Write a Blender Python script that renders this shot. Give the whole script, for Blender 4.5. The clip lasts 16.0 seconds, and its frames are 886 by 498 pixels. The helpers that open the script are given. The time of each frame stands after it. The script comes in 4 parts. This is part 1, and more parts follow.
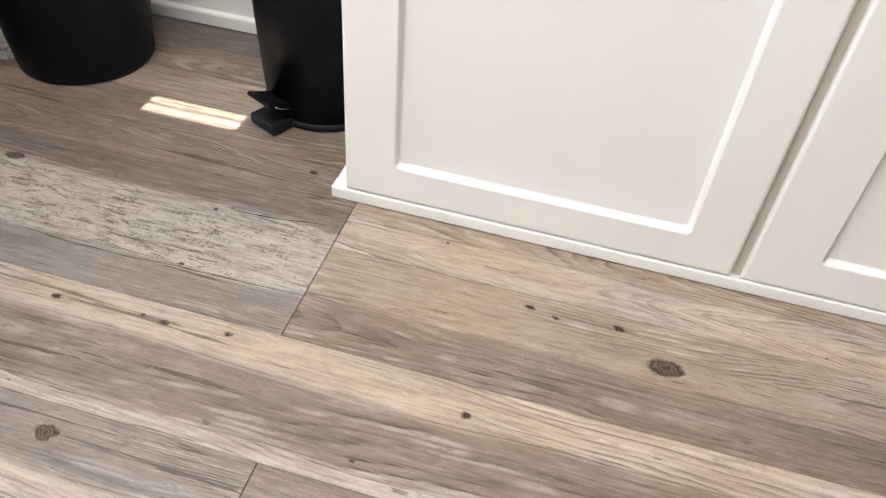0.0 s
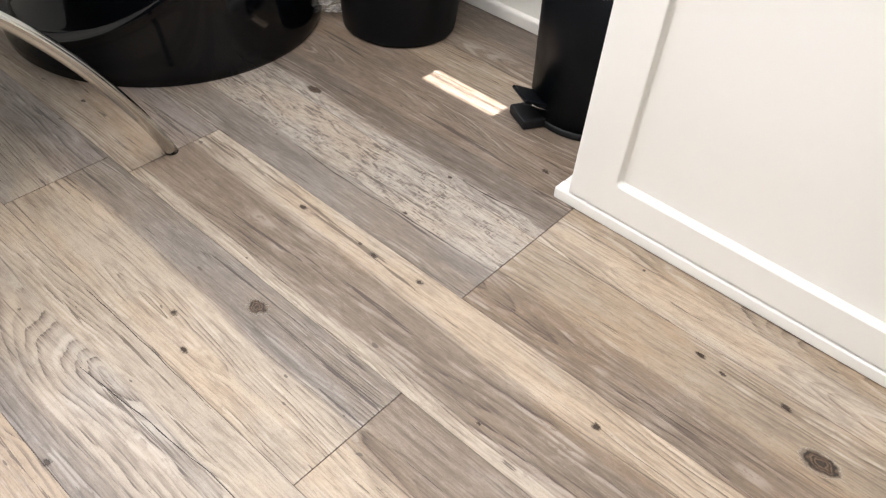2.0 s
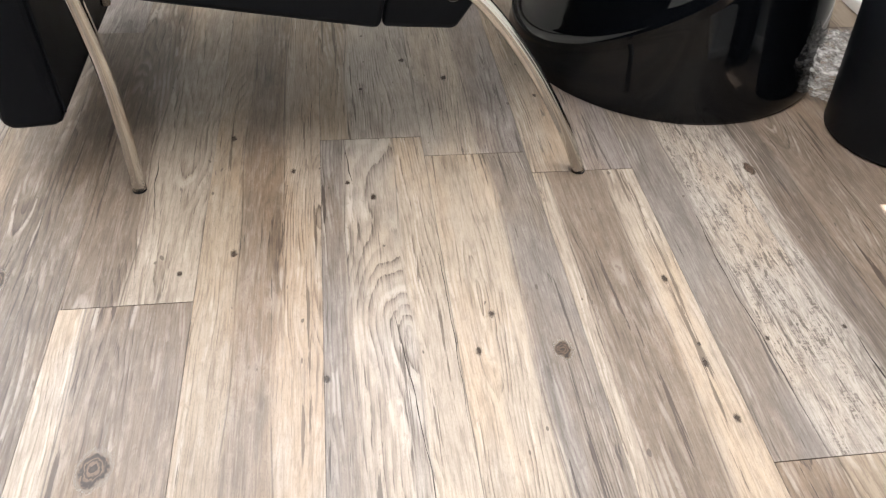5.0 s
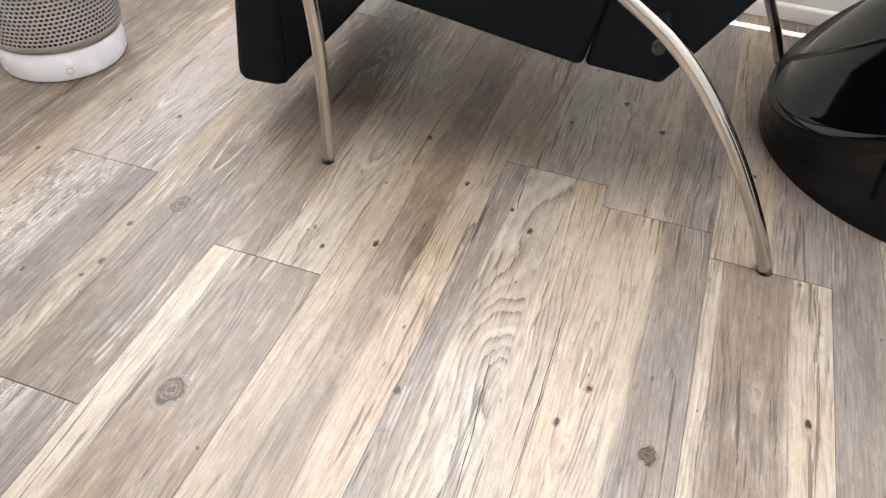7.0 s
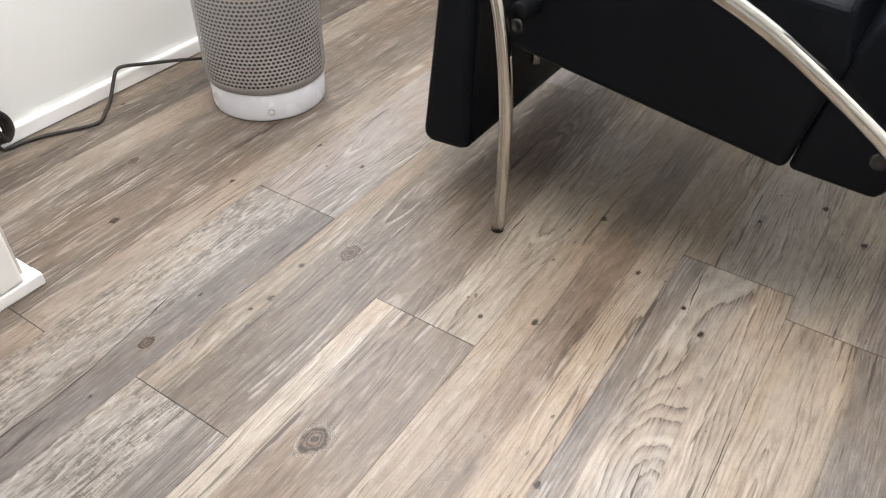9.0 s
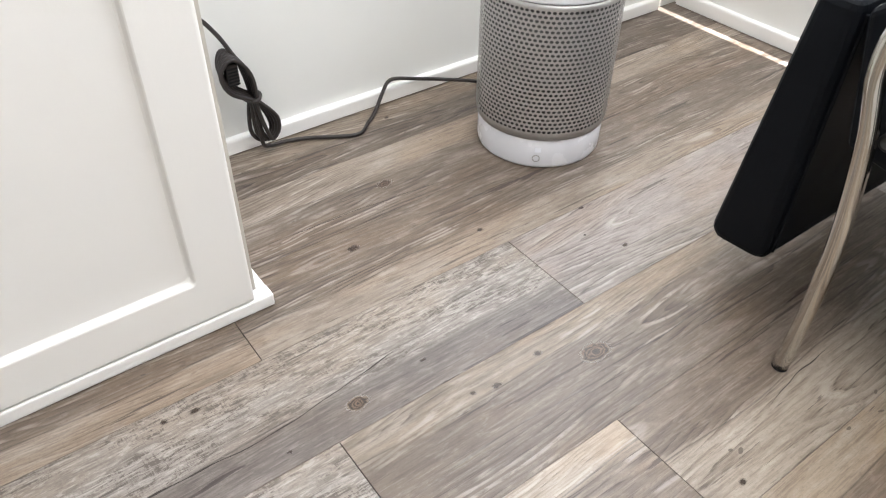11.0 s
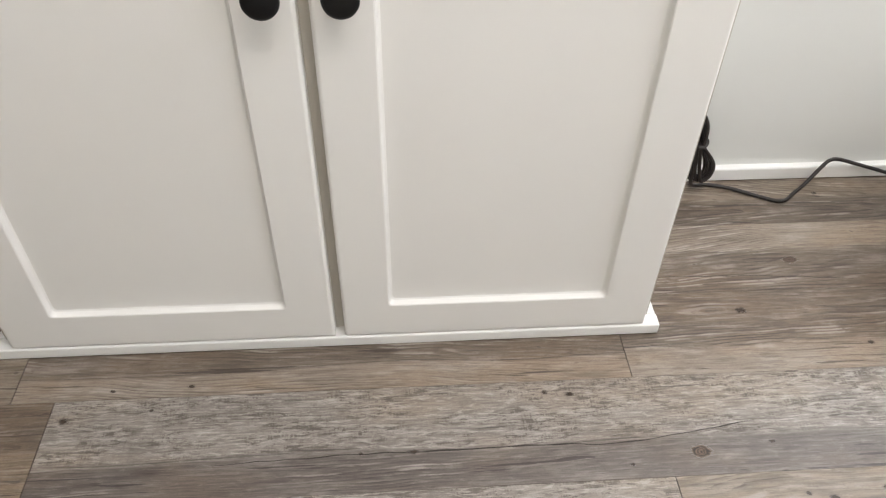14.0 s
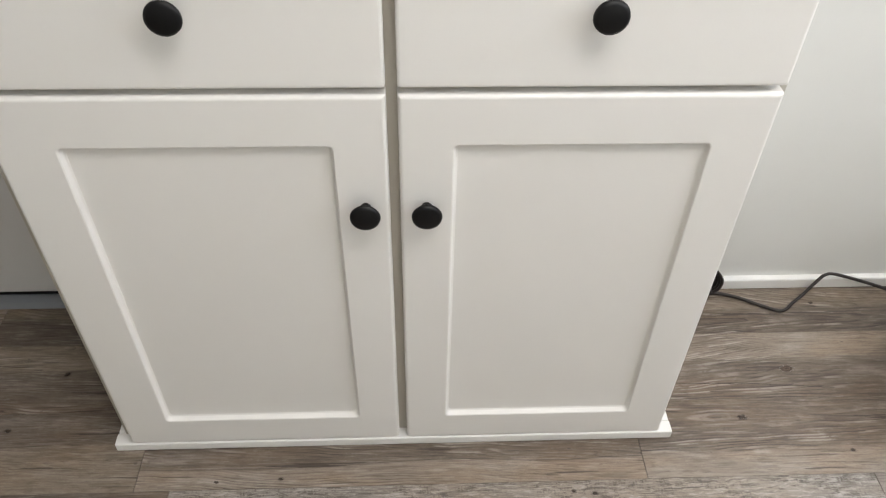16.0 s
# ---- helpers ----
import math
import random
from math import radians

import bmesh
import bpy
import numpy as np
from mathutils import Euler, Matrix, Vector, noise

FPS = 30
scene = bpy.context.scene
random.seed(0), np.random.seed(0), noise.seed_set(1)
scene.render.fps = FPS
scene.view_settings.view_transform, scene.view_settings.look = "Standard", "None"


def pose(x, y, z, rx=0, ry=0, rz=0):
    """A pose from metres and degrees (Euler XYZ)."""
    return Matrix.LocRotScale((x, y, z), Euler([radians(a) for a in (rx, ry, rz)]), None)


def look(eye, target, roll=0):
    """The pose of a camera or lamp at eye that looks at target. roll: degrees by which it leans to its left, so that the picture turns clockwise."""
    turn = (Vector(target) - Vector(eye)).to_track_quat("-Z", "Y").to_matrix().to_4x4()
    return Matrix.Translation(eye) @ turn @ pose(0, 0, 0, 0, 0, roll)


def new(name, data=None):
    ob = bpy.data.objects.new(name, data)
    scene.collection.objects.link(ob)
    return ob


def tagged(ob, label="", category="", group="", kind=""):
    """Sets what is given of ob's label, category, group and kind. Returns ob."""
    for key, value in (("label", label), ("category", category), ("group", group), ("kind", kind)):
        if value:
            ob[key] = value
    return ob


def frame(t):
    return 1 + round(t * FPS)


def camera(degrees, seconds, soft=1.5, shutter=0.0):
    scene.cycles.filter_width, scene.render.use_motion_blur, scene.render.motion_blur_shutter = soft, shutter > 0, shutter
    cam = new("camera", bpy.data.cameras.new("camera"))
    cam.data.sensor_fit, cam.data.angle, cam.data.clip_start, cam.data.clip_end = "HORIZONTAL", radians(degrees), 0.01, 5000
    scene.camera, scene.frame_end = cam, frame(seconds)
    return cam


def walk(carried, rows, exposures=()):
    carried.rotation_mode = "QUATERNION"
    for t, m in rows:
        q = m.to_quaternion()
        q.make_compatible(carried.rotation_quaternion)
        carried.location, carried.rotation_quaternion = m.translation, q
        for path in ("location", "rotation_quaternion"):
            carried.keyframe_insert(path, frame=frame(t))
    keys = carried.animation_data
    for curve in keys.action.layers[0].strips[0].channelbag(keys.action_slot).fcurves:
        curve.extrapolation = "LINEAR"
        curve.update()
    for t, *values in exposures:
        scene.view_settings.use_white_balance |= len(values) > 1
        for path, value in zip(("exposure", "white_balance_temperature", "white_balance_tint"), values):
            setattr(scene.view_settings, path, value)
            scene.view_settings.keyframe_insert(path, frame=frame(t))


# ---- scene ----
cam = camera(60.6, 16.0, soft=1.2)
PATH = [
    (0, (0.057, 0.282, 0.664), (1.475, 0.581, -0.713), 5.2),
    (0.5, (0.049, 0.259, 0.685), (1.419, 0.737, -0.691), 5.0),
    (1, (0.044, 0.219, 0.687), (1.353, 0.845, -0.688), 5.1),
    (1.5, (0.039, 0.196, 0.69), (1.274, 0.951, -0.69), 5.3),
    (2, (0.029, 0.194, 0.69), (1.166, 1.08, -0.697), 5.4),
    (2.5, (0.031, 0.191, 0.694), (1.051, 1.198, -0.701), 5.4),
    (3, (0.023, 0.179, 0.689), (0.917, 1.303, -0.703), 5.2),
    (3.5, (0.029, 0.176, 0.692), (0.78, 1.393, -0.706), 5.0),
    (4, (0.051, 0.175, 0.689), (0.642, 1.469, -0.716), 4.5),
    (4.2, (0.064, 0.176, 0.69), (0.593, 1.497, -0.715), 4.5),
    (6.3, (0.235, 0.27, 0.684), (0.002, 1.687, -0.709), 2.1),
    (6.5, (0.251, 0.273, 0.689), (-0.038, 1.675, -0.708), 2.2),
    (7, (0.282, 0.258, 0.688), (-0.161, 1.625, -0.703), 2.5),
    (7.5, (0.288, 0.259, 0.693), (-0.313, 1.568, -0.695), 2.4),
    (8, (0.284, 0.275, 0.716), (-0.43, 1.516, -0.681), 1.1),
    (8.2, (0.293, 0.265, 0.699), (-0.454, 1.526, -0.663), 0.9),
    (10.3, (0.11, 0.338, 0.691), (-0.952, 1.477, -0.564), 1.7),
    (10.5, (0.095, 0.343, 0.686), (-1.017, 1.413, -0.585), 1.4),
    (11, (0.079, 0.366, 0.684), (-1.136, 1.282, -0.615), 1.1),
    (11.5, (0.081, 0.382, 0.678), (-1.21, 1.141, -0.649), 1.3),
    (12, (0.089, 0.35, 0.68), (-1.251, 0.96, -0.674), 2.2),
    (12.5, (0.097, 0.32, 0.692), (-1.298, 0.762, -0.672), 1.8),
    (13, (0.098, 0.286, 0.706), (-1.333, 0.572, -0.661), 1.9),
    (13.5, (0.089, 0.265, 0.766), (-1.357, 0.392, -0.61), 1.1),
    (14, (0.096, 0.238, 0.842), (-1.349, 0.356, -0.532), 1.3),
    (14.5, (0.102, 0.213, 0.934), (-1.338, 0.333, -0.444), 1.4),
    (15, (0.109, 0.185, 1.01), (-1.335, 0.306, -0.362), 1.3),
    (15.5, (0.102, 0.184, 1.069), (-1.343, 0.294, -0.302), 1.2),
    (16, (0.11, 0.175, 1.12), (-1.339, 0.253, -0.249), 1.3),
]
EXPOSURES = [(0, 2.79, 6550, 14), (3.5, 3.05, 6650, 14), (7, 3.22, 6470, 14), (8.2, 3.09, 6510, 14), (10.5, 2.83, 6360, 13), (11, 2.91, 6340, 13), (11.5, 2.89, 6350, 13), (12.5, 2.62, 6350, 13), (14, 2.55, 6600, 13), (16, 2.34, 6600, 12)]
walk(cam, [(t, look(eye, target, roll)) for t, eye, target, roll in PATH], EXPOSURES)


# ---- world, sun and lamps ----
SUN_EL = 40.0
world = bpy.data.worlds.new("world")
scene.world = world
world.use_nodes = True
wn = world.node_tree
sky = wn.nodes.new("ShaderNodeTexSky")
sky.sky_type, sky.sun_disc = "NISHITA", False
sky.sun_elevation, sky.sun_rotation = radians(SUN_EL), radians(270)
wn.nodes["Background"].inputs["Strength"].default_value = 0.05
wn.links.new(sky.outputs[0], wn.nodes["Background"].inputs["Color"])

sun = new("sun", bpy.data.lights.new("sun", "SUN"))
sun.data.energy, sun.data.angle, sun.data.color = 5.0, radians(0.15), (1.0, 0.975, 0.95)
sun.matrix_world = look((-5 * math.cos(radians(SUN_EL)), 0, 5 * math.sin(radians(SUN_EL))), (0, 0, 0))


def area_lamp(name, eye, target, width, height, watts, colour):
    lamp = new(name, bpy.data.lights.new(name, "AREA"))
    lamp.data.shape, lamp.data.size, lamp.data.size_y = "RECTANGLE", width, height
    lamp.data.energy, lamp.data.color = watts, colour
    lamp.matrix_world = look(eye, target)
    return lamp


area_lamp("end_window_light", (0.025, 1.84, 1.62), (0.025, 0, 1.3), 1.58, 0.8, 4.0, (0.92, 0.96, 1.0))
# lamp of the added, unseen ceiling panel: soft light from above
area_lamp("ceiling_light_lamp", (0.22, 0.70, 2.275), (0.22, 0.701, 0), 0.5, 1.1, 4.0, (1.0, 0.98, 0.95))
# added fill, out of view: brightens the floor and its sheen by the corner
area_lamp("side_fill_light", (-0.945, 1.47, 1.02), (0.2, 1.2, 0.6), 0.40, 0.80, 1.8, (0.92, 0.96, 1.0))


# ---- material helpers ----
class Nodes:
    def __init__(self, name):
        self.mat = bpy.data.materials.new(name)
        self.mat.use_nodes = True
        self.t = self.mat.node_tree
        self.b = self.t.nodes["Principled BSDF"]

    def add(self, kind, **inputs):
        n = self.t.nodes.new(kind)
        for k, v in inputs.items():
            self.put(n.inputs[k.replace("_", " ")], v)
        return n

    def put(self, socket, v):
        if isinstance(v, bpy.types.NodeSocket):
            self.t.links.new(v, socket)
        else:
            socket.default_value = v

    def math(self, op, a, b=0.0, c=0.0):
        n = self.t.nodes.new("ShaderNodeMath")
        n.operation = op
        for i, v in enumerate((a, b, c)):
            self.put(n.inputs[i], v)
        return n.outputs[0]

    def vec(self, op, a, b):
        n = self.t.nodes.new("ShaderNodeVectorMath")
        n.operation = op
        self.put(n.inputs[0], a)
        self.put(n.inputs[1], b)
        return n.outputs[0]

    def noise(self, at, scale=1.0, detail=3.0, rough=0.55, distortion=0.0):
        n = self.add("ShaderNodeTexNoise", Vector=at, Scale=scale, Detail=detail, Roughness=rough, Distortion=distortion)
        return n.outputs["Fac"]

    def ramp(self, fac, lo, hi):
        n = self.add("ShaderNodeMapRange", Value=fac)
        n.interpolation_type = "SMOOTHSTEP"
        n.inputs["From Min"].default_value, n.inputs["From Max"].default_value = lo, hi
        return n.outputs[0]

    def mix(self, fac, a, b, blend="MIX"):
        n = self.t.nodes.new("ShaderNodeMix")
        n.data_type, n.blend_type = "RGBA", blend
        self.put(n.inputs[0], fac)
        self.put(n.inputs[6], a)
        self.put(n.inputs[7], b)
        return n.outputs[2]

    def bump(self, height, strength, distance=0.001):
        n = self.add("ShaderNodeBump", Strength=strength, Distance=distance, Height=height)
        self.put(self.b.inputs["Normal"], n.outputs[0])

    def set(self, **inputs):
        for k, v in inputs.items():
            self.put(self.b.inputs[k.replace("_", " ")], v)
        return self.mat


def position(m):
    return m.t.nodes.new("ShaderNodeNewGeometry").outputs["Position"]


def paint(name, colour, rough=0.4, blotch=0.03, speck=0.0, bump=0.12):
    """Brushed or rolled paint: slightly uneven in tone and gloss."""
    m = Nodes(name)
    p = position(m)
    big = m.noise(p, 5.0, 3.0)
    fine = m.noise(p, 380.0, 3.0)
    soft = m.noise(p, 70.0, 3.0)
    c = m.mix(m.math("MULTIPLY", big, blotch * 8), (*colour, 1), tuple(x * (0.86 - 0.03 * i) for i, x in enumerate(colour)) + (1,))
    if speck:
        dots = m.ramp(m.noise(p, 55.0, 1.0), 0.74, 0.80)
        c = m.mix(m.math("MULTIPLY", dots, speck), c, (0.33, 0.29, 0.24, 1))
    m.bump(m.math("ADD", m.math("MULTIPLY", soft, 0.7), m.math("MULTIPLY", fine, 0.3)), bump, 0.0012)
    return m.set(Base_Color=c, Roughness=m.math("MULTIPLY_ADD", soft, 0.16, rough - 0.08))


def plastic(name, colour, rough, grain=300.0, bump=0.1, coat=0.0, spec=0.5):
    m = Nodes(name)
    p = position(m)
    dust = m.ramp(m.noise(p, 14.0, 5.0), 0.45, 0.8)
    m.bump(m.noise(p, grain, 2.0), bump, 0.0008)
    return m.set(Base_Color=m.mix(m.math("MULTIPLY", dust, 0.5), (*colour, 1), tuple(x * 1.25 + 0.002 for x in colour) + (1,)),
                 Specular_IOR_Level=spec, Roughness=m.math("MULTIPLY_ADD", dust, 0.12, rough), Coat_Weight=coat, Coat_Roughness=0.03)


def wood_floor():
    """Printed vinyl plank: each strip is cut from its own log, so its rings run along it and close into nested arches."""
    m = Nodes("weathered_vinyl_plank")
    p = position(m)
    rnd = m.t.nodes.new("ShaderNodeObjectInfo").outputs["Random"]
    shift = m.add("ShaderNodeCombineXYZ", X=m.math("MULTIPLY", rnd, 3.0), Y=m.math("MULTIPLY", rnd, 41.0), Z=m.math("MULTIPLY", rnd, 7.0)).outputs[0]
    q = m.vec("ADD", p, shift)
    tint = m.t.nodes.new("ShaderNodeAttribute")
    tint.attribute_name = "tint"
    base, crackle = tint.outputs["Color"], tint.outputs["Alpha"]
    figure = m.t.nodes.new("ShaderNodeAttribute")
    figure.attribute_name = "figure"
    eye = m.add("ShaderNodeSeparateXYZ", Vector=figure.outputs["Vector"]).outputs
    at = m.add("ShaderNodeSeparateXYZ", Vector=p).outputs

    def grain(across, along, detail=3.0, rough=0.58, distortion=0.0):
        return m.noise(m.vec("MULTIPLY", q, (across, along, 1.0)), 1.0, detail, rough, distortion)

    # the log's rings, warped
    slow, wander, wiggle = grain(11.0, 2.2, 2.0, 0.45), grain(6.0, 3.4, 2.0, 0.45), grain(60.0, 11.0, 2.0, 0.5)
    dx = m.math("ADD", m.math("SUBTRACT", at[0], eye[0]), m.math("ADD", m.math("MULTIPLY_ADD", slow, 0.060, -0.030), m.math("MULTIPLY_ADD", wiggle, 0.007, -0.0035)))
    along = m.math("SUBTRACT", at[1], eye[1])
    whorl = m.ramp(eye[2], 0.22, 0.26)
    run = m.math("MULTIPLY", m.math("TANH", m.math("MULTIPLY", along, 7.5)), m.math("MULTIPLY", whorl, 0.05))
    dy = m.math("ADD", run, m.math("MULTIPLY_ADD", wander, 0.060, -0.018))
    slope = m.math("MULTIPLY", eye[2], m.math("SUBTRACT", 1.0, whorl))
    r = m.math("MULTIPLY_ADD", along, slope, m.math("SQRT", m.math("MULTIPLY_ADD", dx, dx, m.math("MULTIPLY", dy, dy))))
    turns = m.math("MULTIPLY_ADD", r, figure.outputs["Alpha"], m.math("MULTIPLY", grain(170.0, 24.0, 2.0), 0.45))
    ring, index = m.math("FRACT", turns), m.math("FLOOR", turns)
    late = m.math("MULTIPLY", m.ramp(ring, 0.25, 0.82), m.ramp(ring, 1.0, 0.90))
    early = m.math("MULTIPLY", m.ramp(ring, 0.02, 0.16), m.ramp(ring, 0.80, 0.45))
    per_ring = m.noise(m.add("ShaderNodeCombineXYZ", X=m.math("MULTIPLY", index, 3.7), Y=m.math("MULTIPLY_ADD", rnd, 60.0, m.math("MULTIPLY", at[1], 8.0)), Z=m.math("MULTIPLY", index, 1.3)).outputs[0], 1.0, 2.0, 0.5)

    fibre, streak = grain(520.0, 22.0, 3.0, 0.6), grain(150.0, 9.0, 4.0, 0.62)
    cloud, patch = grain(26.0, 7.0, 5.0, 0.62), grain(9.0, 3.2, 3.0, 0.55)
    mottle, grit = grain(120.0, 42.0, 4.0, 0.68, 0.4), grain(800.0, 330.0, 2.0, 0.6)
    figured = m.math("MAXIMUM", m.ramp(grain(15.0, 2.6, 3.0, 0.55), 0.42, 0.60), whorl)

    dark = m.mix(1.0, base, (0.37, 0.335, 0.31, 1), "MULTIPLY")
    deep = m.mix(1.0, base, (0.19, 0.16, 0.145, 1), "MULTIPLY")
    pale = m.mix(0.62, base, (0.70, 0.645, 0.585, 1))
    warm = m.mix(1.0, base, (1.08, 0.985, 0.875, 1), "MULTIPLY")
    cool = m.mix(1.0, base, (0.92, 0.915, 0.915, 1), "MULTIPLY")

    def lay(c, amount, fac, over):
        return m.mix(m.math("MULTIPLY", fac, amount), c, over)

    c = lay(base, 0.8, m.ramp(patch, 0.46, 0.62), warm)
    c = lay(c, 0.8, m.ramp(patch, 0.46, 0.34), cool)
    c = lay(c, 0.22, m.ramp(cloud, 0.53, 0.70), pale)
    c = lay(c, 0.42, m.ramp(cloud, 0.48, 0.30), dark)
    c = lay(c, 0.20, m.ramp(mottle, 0.47, 0.36), dark)
    c = lay(c, 0.12, m.ramp(mottle, 0.54, 0.66), pale)
    c = lay(c, 0.34, m.ramp(streak, 0.45, 0.37), dark)
    c = lay(c, 0.14, m.ramp(streak, 0.55, 0.66), pale)
    c = lay(c, 0.30, m.ramp(fibre, 0.46, 0.38), dark)
    c = lay(c, 0.14, m.ramp(fibre, 0.56, 0.68), pale)
    c = lay(c, 0.22, m.ramp(grit, 0.46, 0.34), dark)
    # late wood darkens each ring; here and there a ring stays pale, tapering off along the board
    plain = m.math("MULTIPLY_ADD", crackle, -0.40, 1.0)
    shown = m.math("MULTIPLY", plain, m.math("MULTIPLY_ADD", figured, 0.80, 0.20))
    c = lay(c, 0.80, m.math("MULTIPLY", m.math("MULTIPLY", late, shown), m.math("MULTIPLY", m.ramp(per_ring, 0.70, 0.36), m.ramp(fibre, 0.85, 0.35))), dark)
    c = lay(c, 0.42, m.math("MULTIPLY", m.math("MULTIPLY", early, shown), m.math("MULTIPLY", m.ramp(per_ring, 0.53, 0.62), m.ramp(mottle, 0.30, 0.50))), pale)
    edge = m.math("MULTIPLY", m.ramp(ring, 0.74, 0.88), m.ramp(ring, 1.0, 0.93))
    c = lay(c, 0.70, m.math("MULTIPLY", m.math("MULTIPLY", edge, shown), m.math("MULTIPLY", m.ramp(per_ring, 0.56, 0.40), m.ramp(fibre, 0.60, 0.44))), deep)
    # fine splits that follow the grain
    split = grain(105.0, 4.2, 5.0, 0.62, 0.3)
    c = lay(c, 0.75, m.ramp(split, 0.380, 0.345), deep)
    # saw marks and flaking whitewash on the crackled strips
    flake, saw = grain(230.0, 40.0, 5.0, 0.72, 0.8), grain(70.0, 430.0, 3.0, 0.65)
    area = m.ramp(grain(34.0, 12.0, 4.0, 0.6), 0.42, 0.56)
    worn = m.math("MULTIPLY", m.ramp(m.math("MULTIPLY_ADD", saw, 0.30, flake), 0.64, 0.57), crackle)
    c = lay(c, 1.0, m.math("MULTIPLY", worn, m.math("MULTIPLY_ADD", area, 0.60, 0.26)), (0.085, 0.066, 0.054, 1))
    c = lay(c, 0.32, m.math("MULTIPLY", m.ramp(flake, 0.54, 0.62), crackle), (0.60, 0.548, 0.495, 1))
    # short dark checks and specks
    c = lay(c, 0.8, m.ramp(grain(95.0, 12.0, 3.0, 0.6), 0.290, 0.25), (0.085, 0.066, 0.054, 1))
    c = lay(c, 0.8, m.ramp(grain(90.0, 45.0, 1.0), 0.225, 0.20), (0.09, 0.068, 0.054, 1))
    m.bump(m.math("SUBTRACT", m.math("MULTIPLY", fibre, 0.6), m.math("MULTIPLY", late, 0.4)), 0.16, 0.0007)
    return m.set(Base_Color=c, Roughness=m.math("MULTIPLY_ADD", streak, 0.22, 0.34), Specular_IOR_Level=0.6)


def knot_wood():
    """A knot: dark heart, ringed, ragged towards its edge."""
    m = Nodes("knot")
    uv = m.t.nodes.new("ShaderNodeTexCoord").outputs["Generated"]
    d = m.add("ShaderNodeVectorMath")
    d.operation = "DISTANCE"
    m.put(d.inputs[0], m.vec("MULTIPLY", uv, (1, 1, 0)))
    d.inputs[1].default_value = (0.5, 0.5, 0)
    rnd = m.t.nodes.new("ShaderNodeObjectInfo").outputs["Random"]
    p = m.vec("ADD", uv, m.add("ShaderNodeCombineXYZ", Z=m.math("MULTIPLY", rnd, 30.0)).outputs[0])
    r = m.math("MULTIPLY_ADD", m.noise(p, 4.0, 5.0, 0.65), 0.34, m.math("ADD", d.outputs["Value"], 0.045))
    mottle = m.noise(p, 11.0, 4.0, 0.7)
    turns = m.math("FRACT", m.math("MULTIPLY_ADD", r, 13.0, m.math("MULTIPLY", mottle, 0.7)))
    heart = m.mix(m.ramp(turns, 0.15, 0.75), (0.150, 0.100, 0.066, 1), (0.034, 0.022, 0.015, 1))
    heart = m.mix(m.ramp(r, 0.30, 0.20), heart, (0.022, 0.014, 0.010, 1))
    edge = m.math("MULTIPLY", m.ramp(r, 0.36, 0.43), m.ramp(r, 0.50, 0.45))
    c = m.mix(m.math("MULTIPLY", edge, m.ramp(mottle, 0.60, 0.42)), heart, (0.024, 0.016, 0.011, 1))
    halo = m.ramp(r, 0.45, 0.52)
    c = m.mix(halo, c, (0.50, 0.42, 0.335, 1))
    fade = m.math("MULTIPLY", m.ramp(r, 0.58, 0.49), m.math("MULTIPLY_ADD", halo, -0.60, 0.96))
    return m.set(Base_Color=c, Roughness=0.4, Alpha=fade)


def crumpled_film(name, low, high):
    m = Nodes(name)
    p = position(m)
    m.bump(m.noise(m.vec("MULTIPLY", p, (1.0, 1.0, 3.5)), 45.0, 4.0, 0.6, 1.5), 1.0, 0.008)
    return m.set(Base_Color=(0.90, 0.90, 0.89, 1), Roughness=0.10, Alpha=m.math("MULTIPLY_ADD", m.ramp(m.noise(m.vec("MULTIPLY", p, (1.0, 1.0, 4.0)), 34.0, 4.0, 0.65), 0.44, 0.64), high, low), Specular_IOR_Level=0.9)


FLOOR = wood_floor()
KNOT = knot_wood()
FILM = crumpled_film("clear_film", 0.16, 0.22)
BAGFILM = crumpled_film("milky_film", 0.16, 0.55)


def soft_stain(name, colour, strength, edge):
    """A small printed mark with a ragged, fading edge."""
    m = Nodes(name)
    uv = m.t.nodes.new("ShaderNodeTexCoord").outputs["Generated"]
    d = m.t.nodes.new("ShaderNodeVectorMath")
    d.operation = "DISTANCE"
    m.put(d.inputs[0], m.vec("MULTIPLY", uv, (1, 1, 0)))
    d.inputs[1].default_value = (0.5, 0.5, 0)
    rnd = m.t.nodes.new("ShaderNodeObjectInfo").outputs["Random"]
    p = m.vec("ADD", uv, m.add("ShaderNodeCombineXYZ", Z=m.math("MULTIPLY", rnd, 30.0)).outputs[0])
    r = m.math("MULTIPLY_ADD", m.noise(p, 4.0, 4.0, 0.65), 0.55, m.math("ADD", d.outputs["Value"], 0.125))
    streaks = m.noise(m.vec("MULTIPLY", position(m), (420.0, 16.0, 1.0)), 1.0, 3.0)
    a = m.math("MULTIPLY", m.ramp(r, edge, edge - 0.30), m.math("MULTIPLY_ADD", streaks, 0.7, strength - 0.35))
    return m.set(Base_Color=(*colour, 1), Roughness=0.4, Alpha=a)


SPECK = soft_stain("dark_speck", (0.048, 0.031, 0.021), 0.95, 0.78)
CRACK = plastic("crack_fill", (0.035, 0.027, 0.022), 0.7)
SUBFLOOR = paint("subfloor_dust", (0.07, 0.06, 0.05), 0.9)
CABINET = paint("white_cabinet_paint", (0.83, 0.818, 0.785), 0.36, 0.02)
PANEL = paint("white_panel_paint", (0.825, 0.813, 0.78), 0.38, 0.03)
# darker than the cabinet white: the shade inside the door gaps is in this colour
FACEFRAME = paint("shaded_face_frame_paint", (0.51, 0.48, 0.42), 0.5, 0.05)
TRIMPAINT = paint("white_trim_paint", (0.84, 0.835, 0.81), 0.35, 0.03)
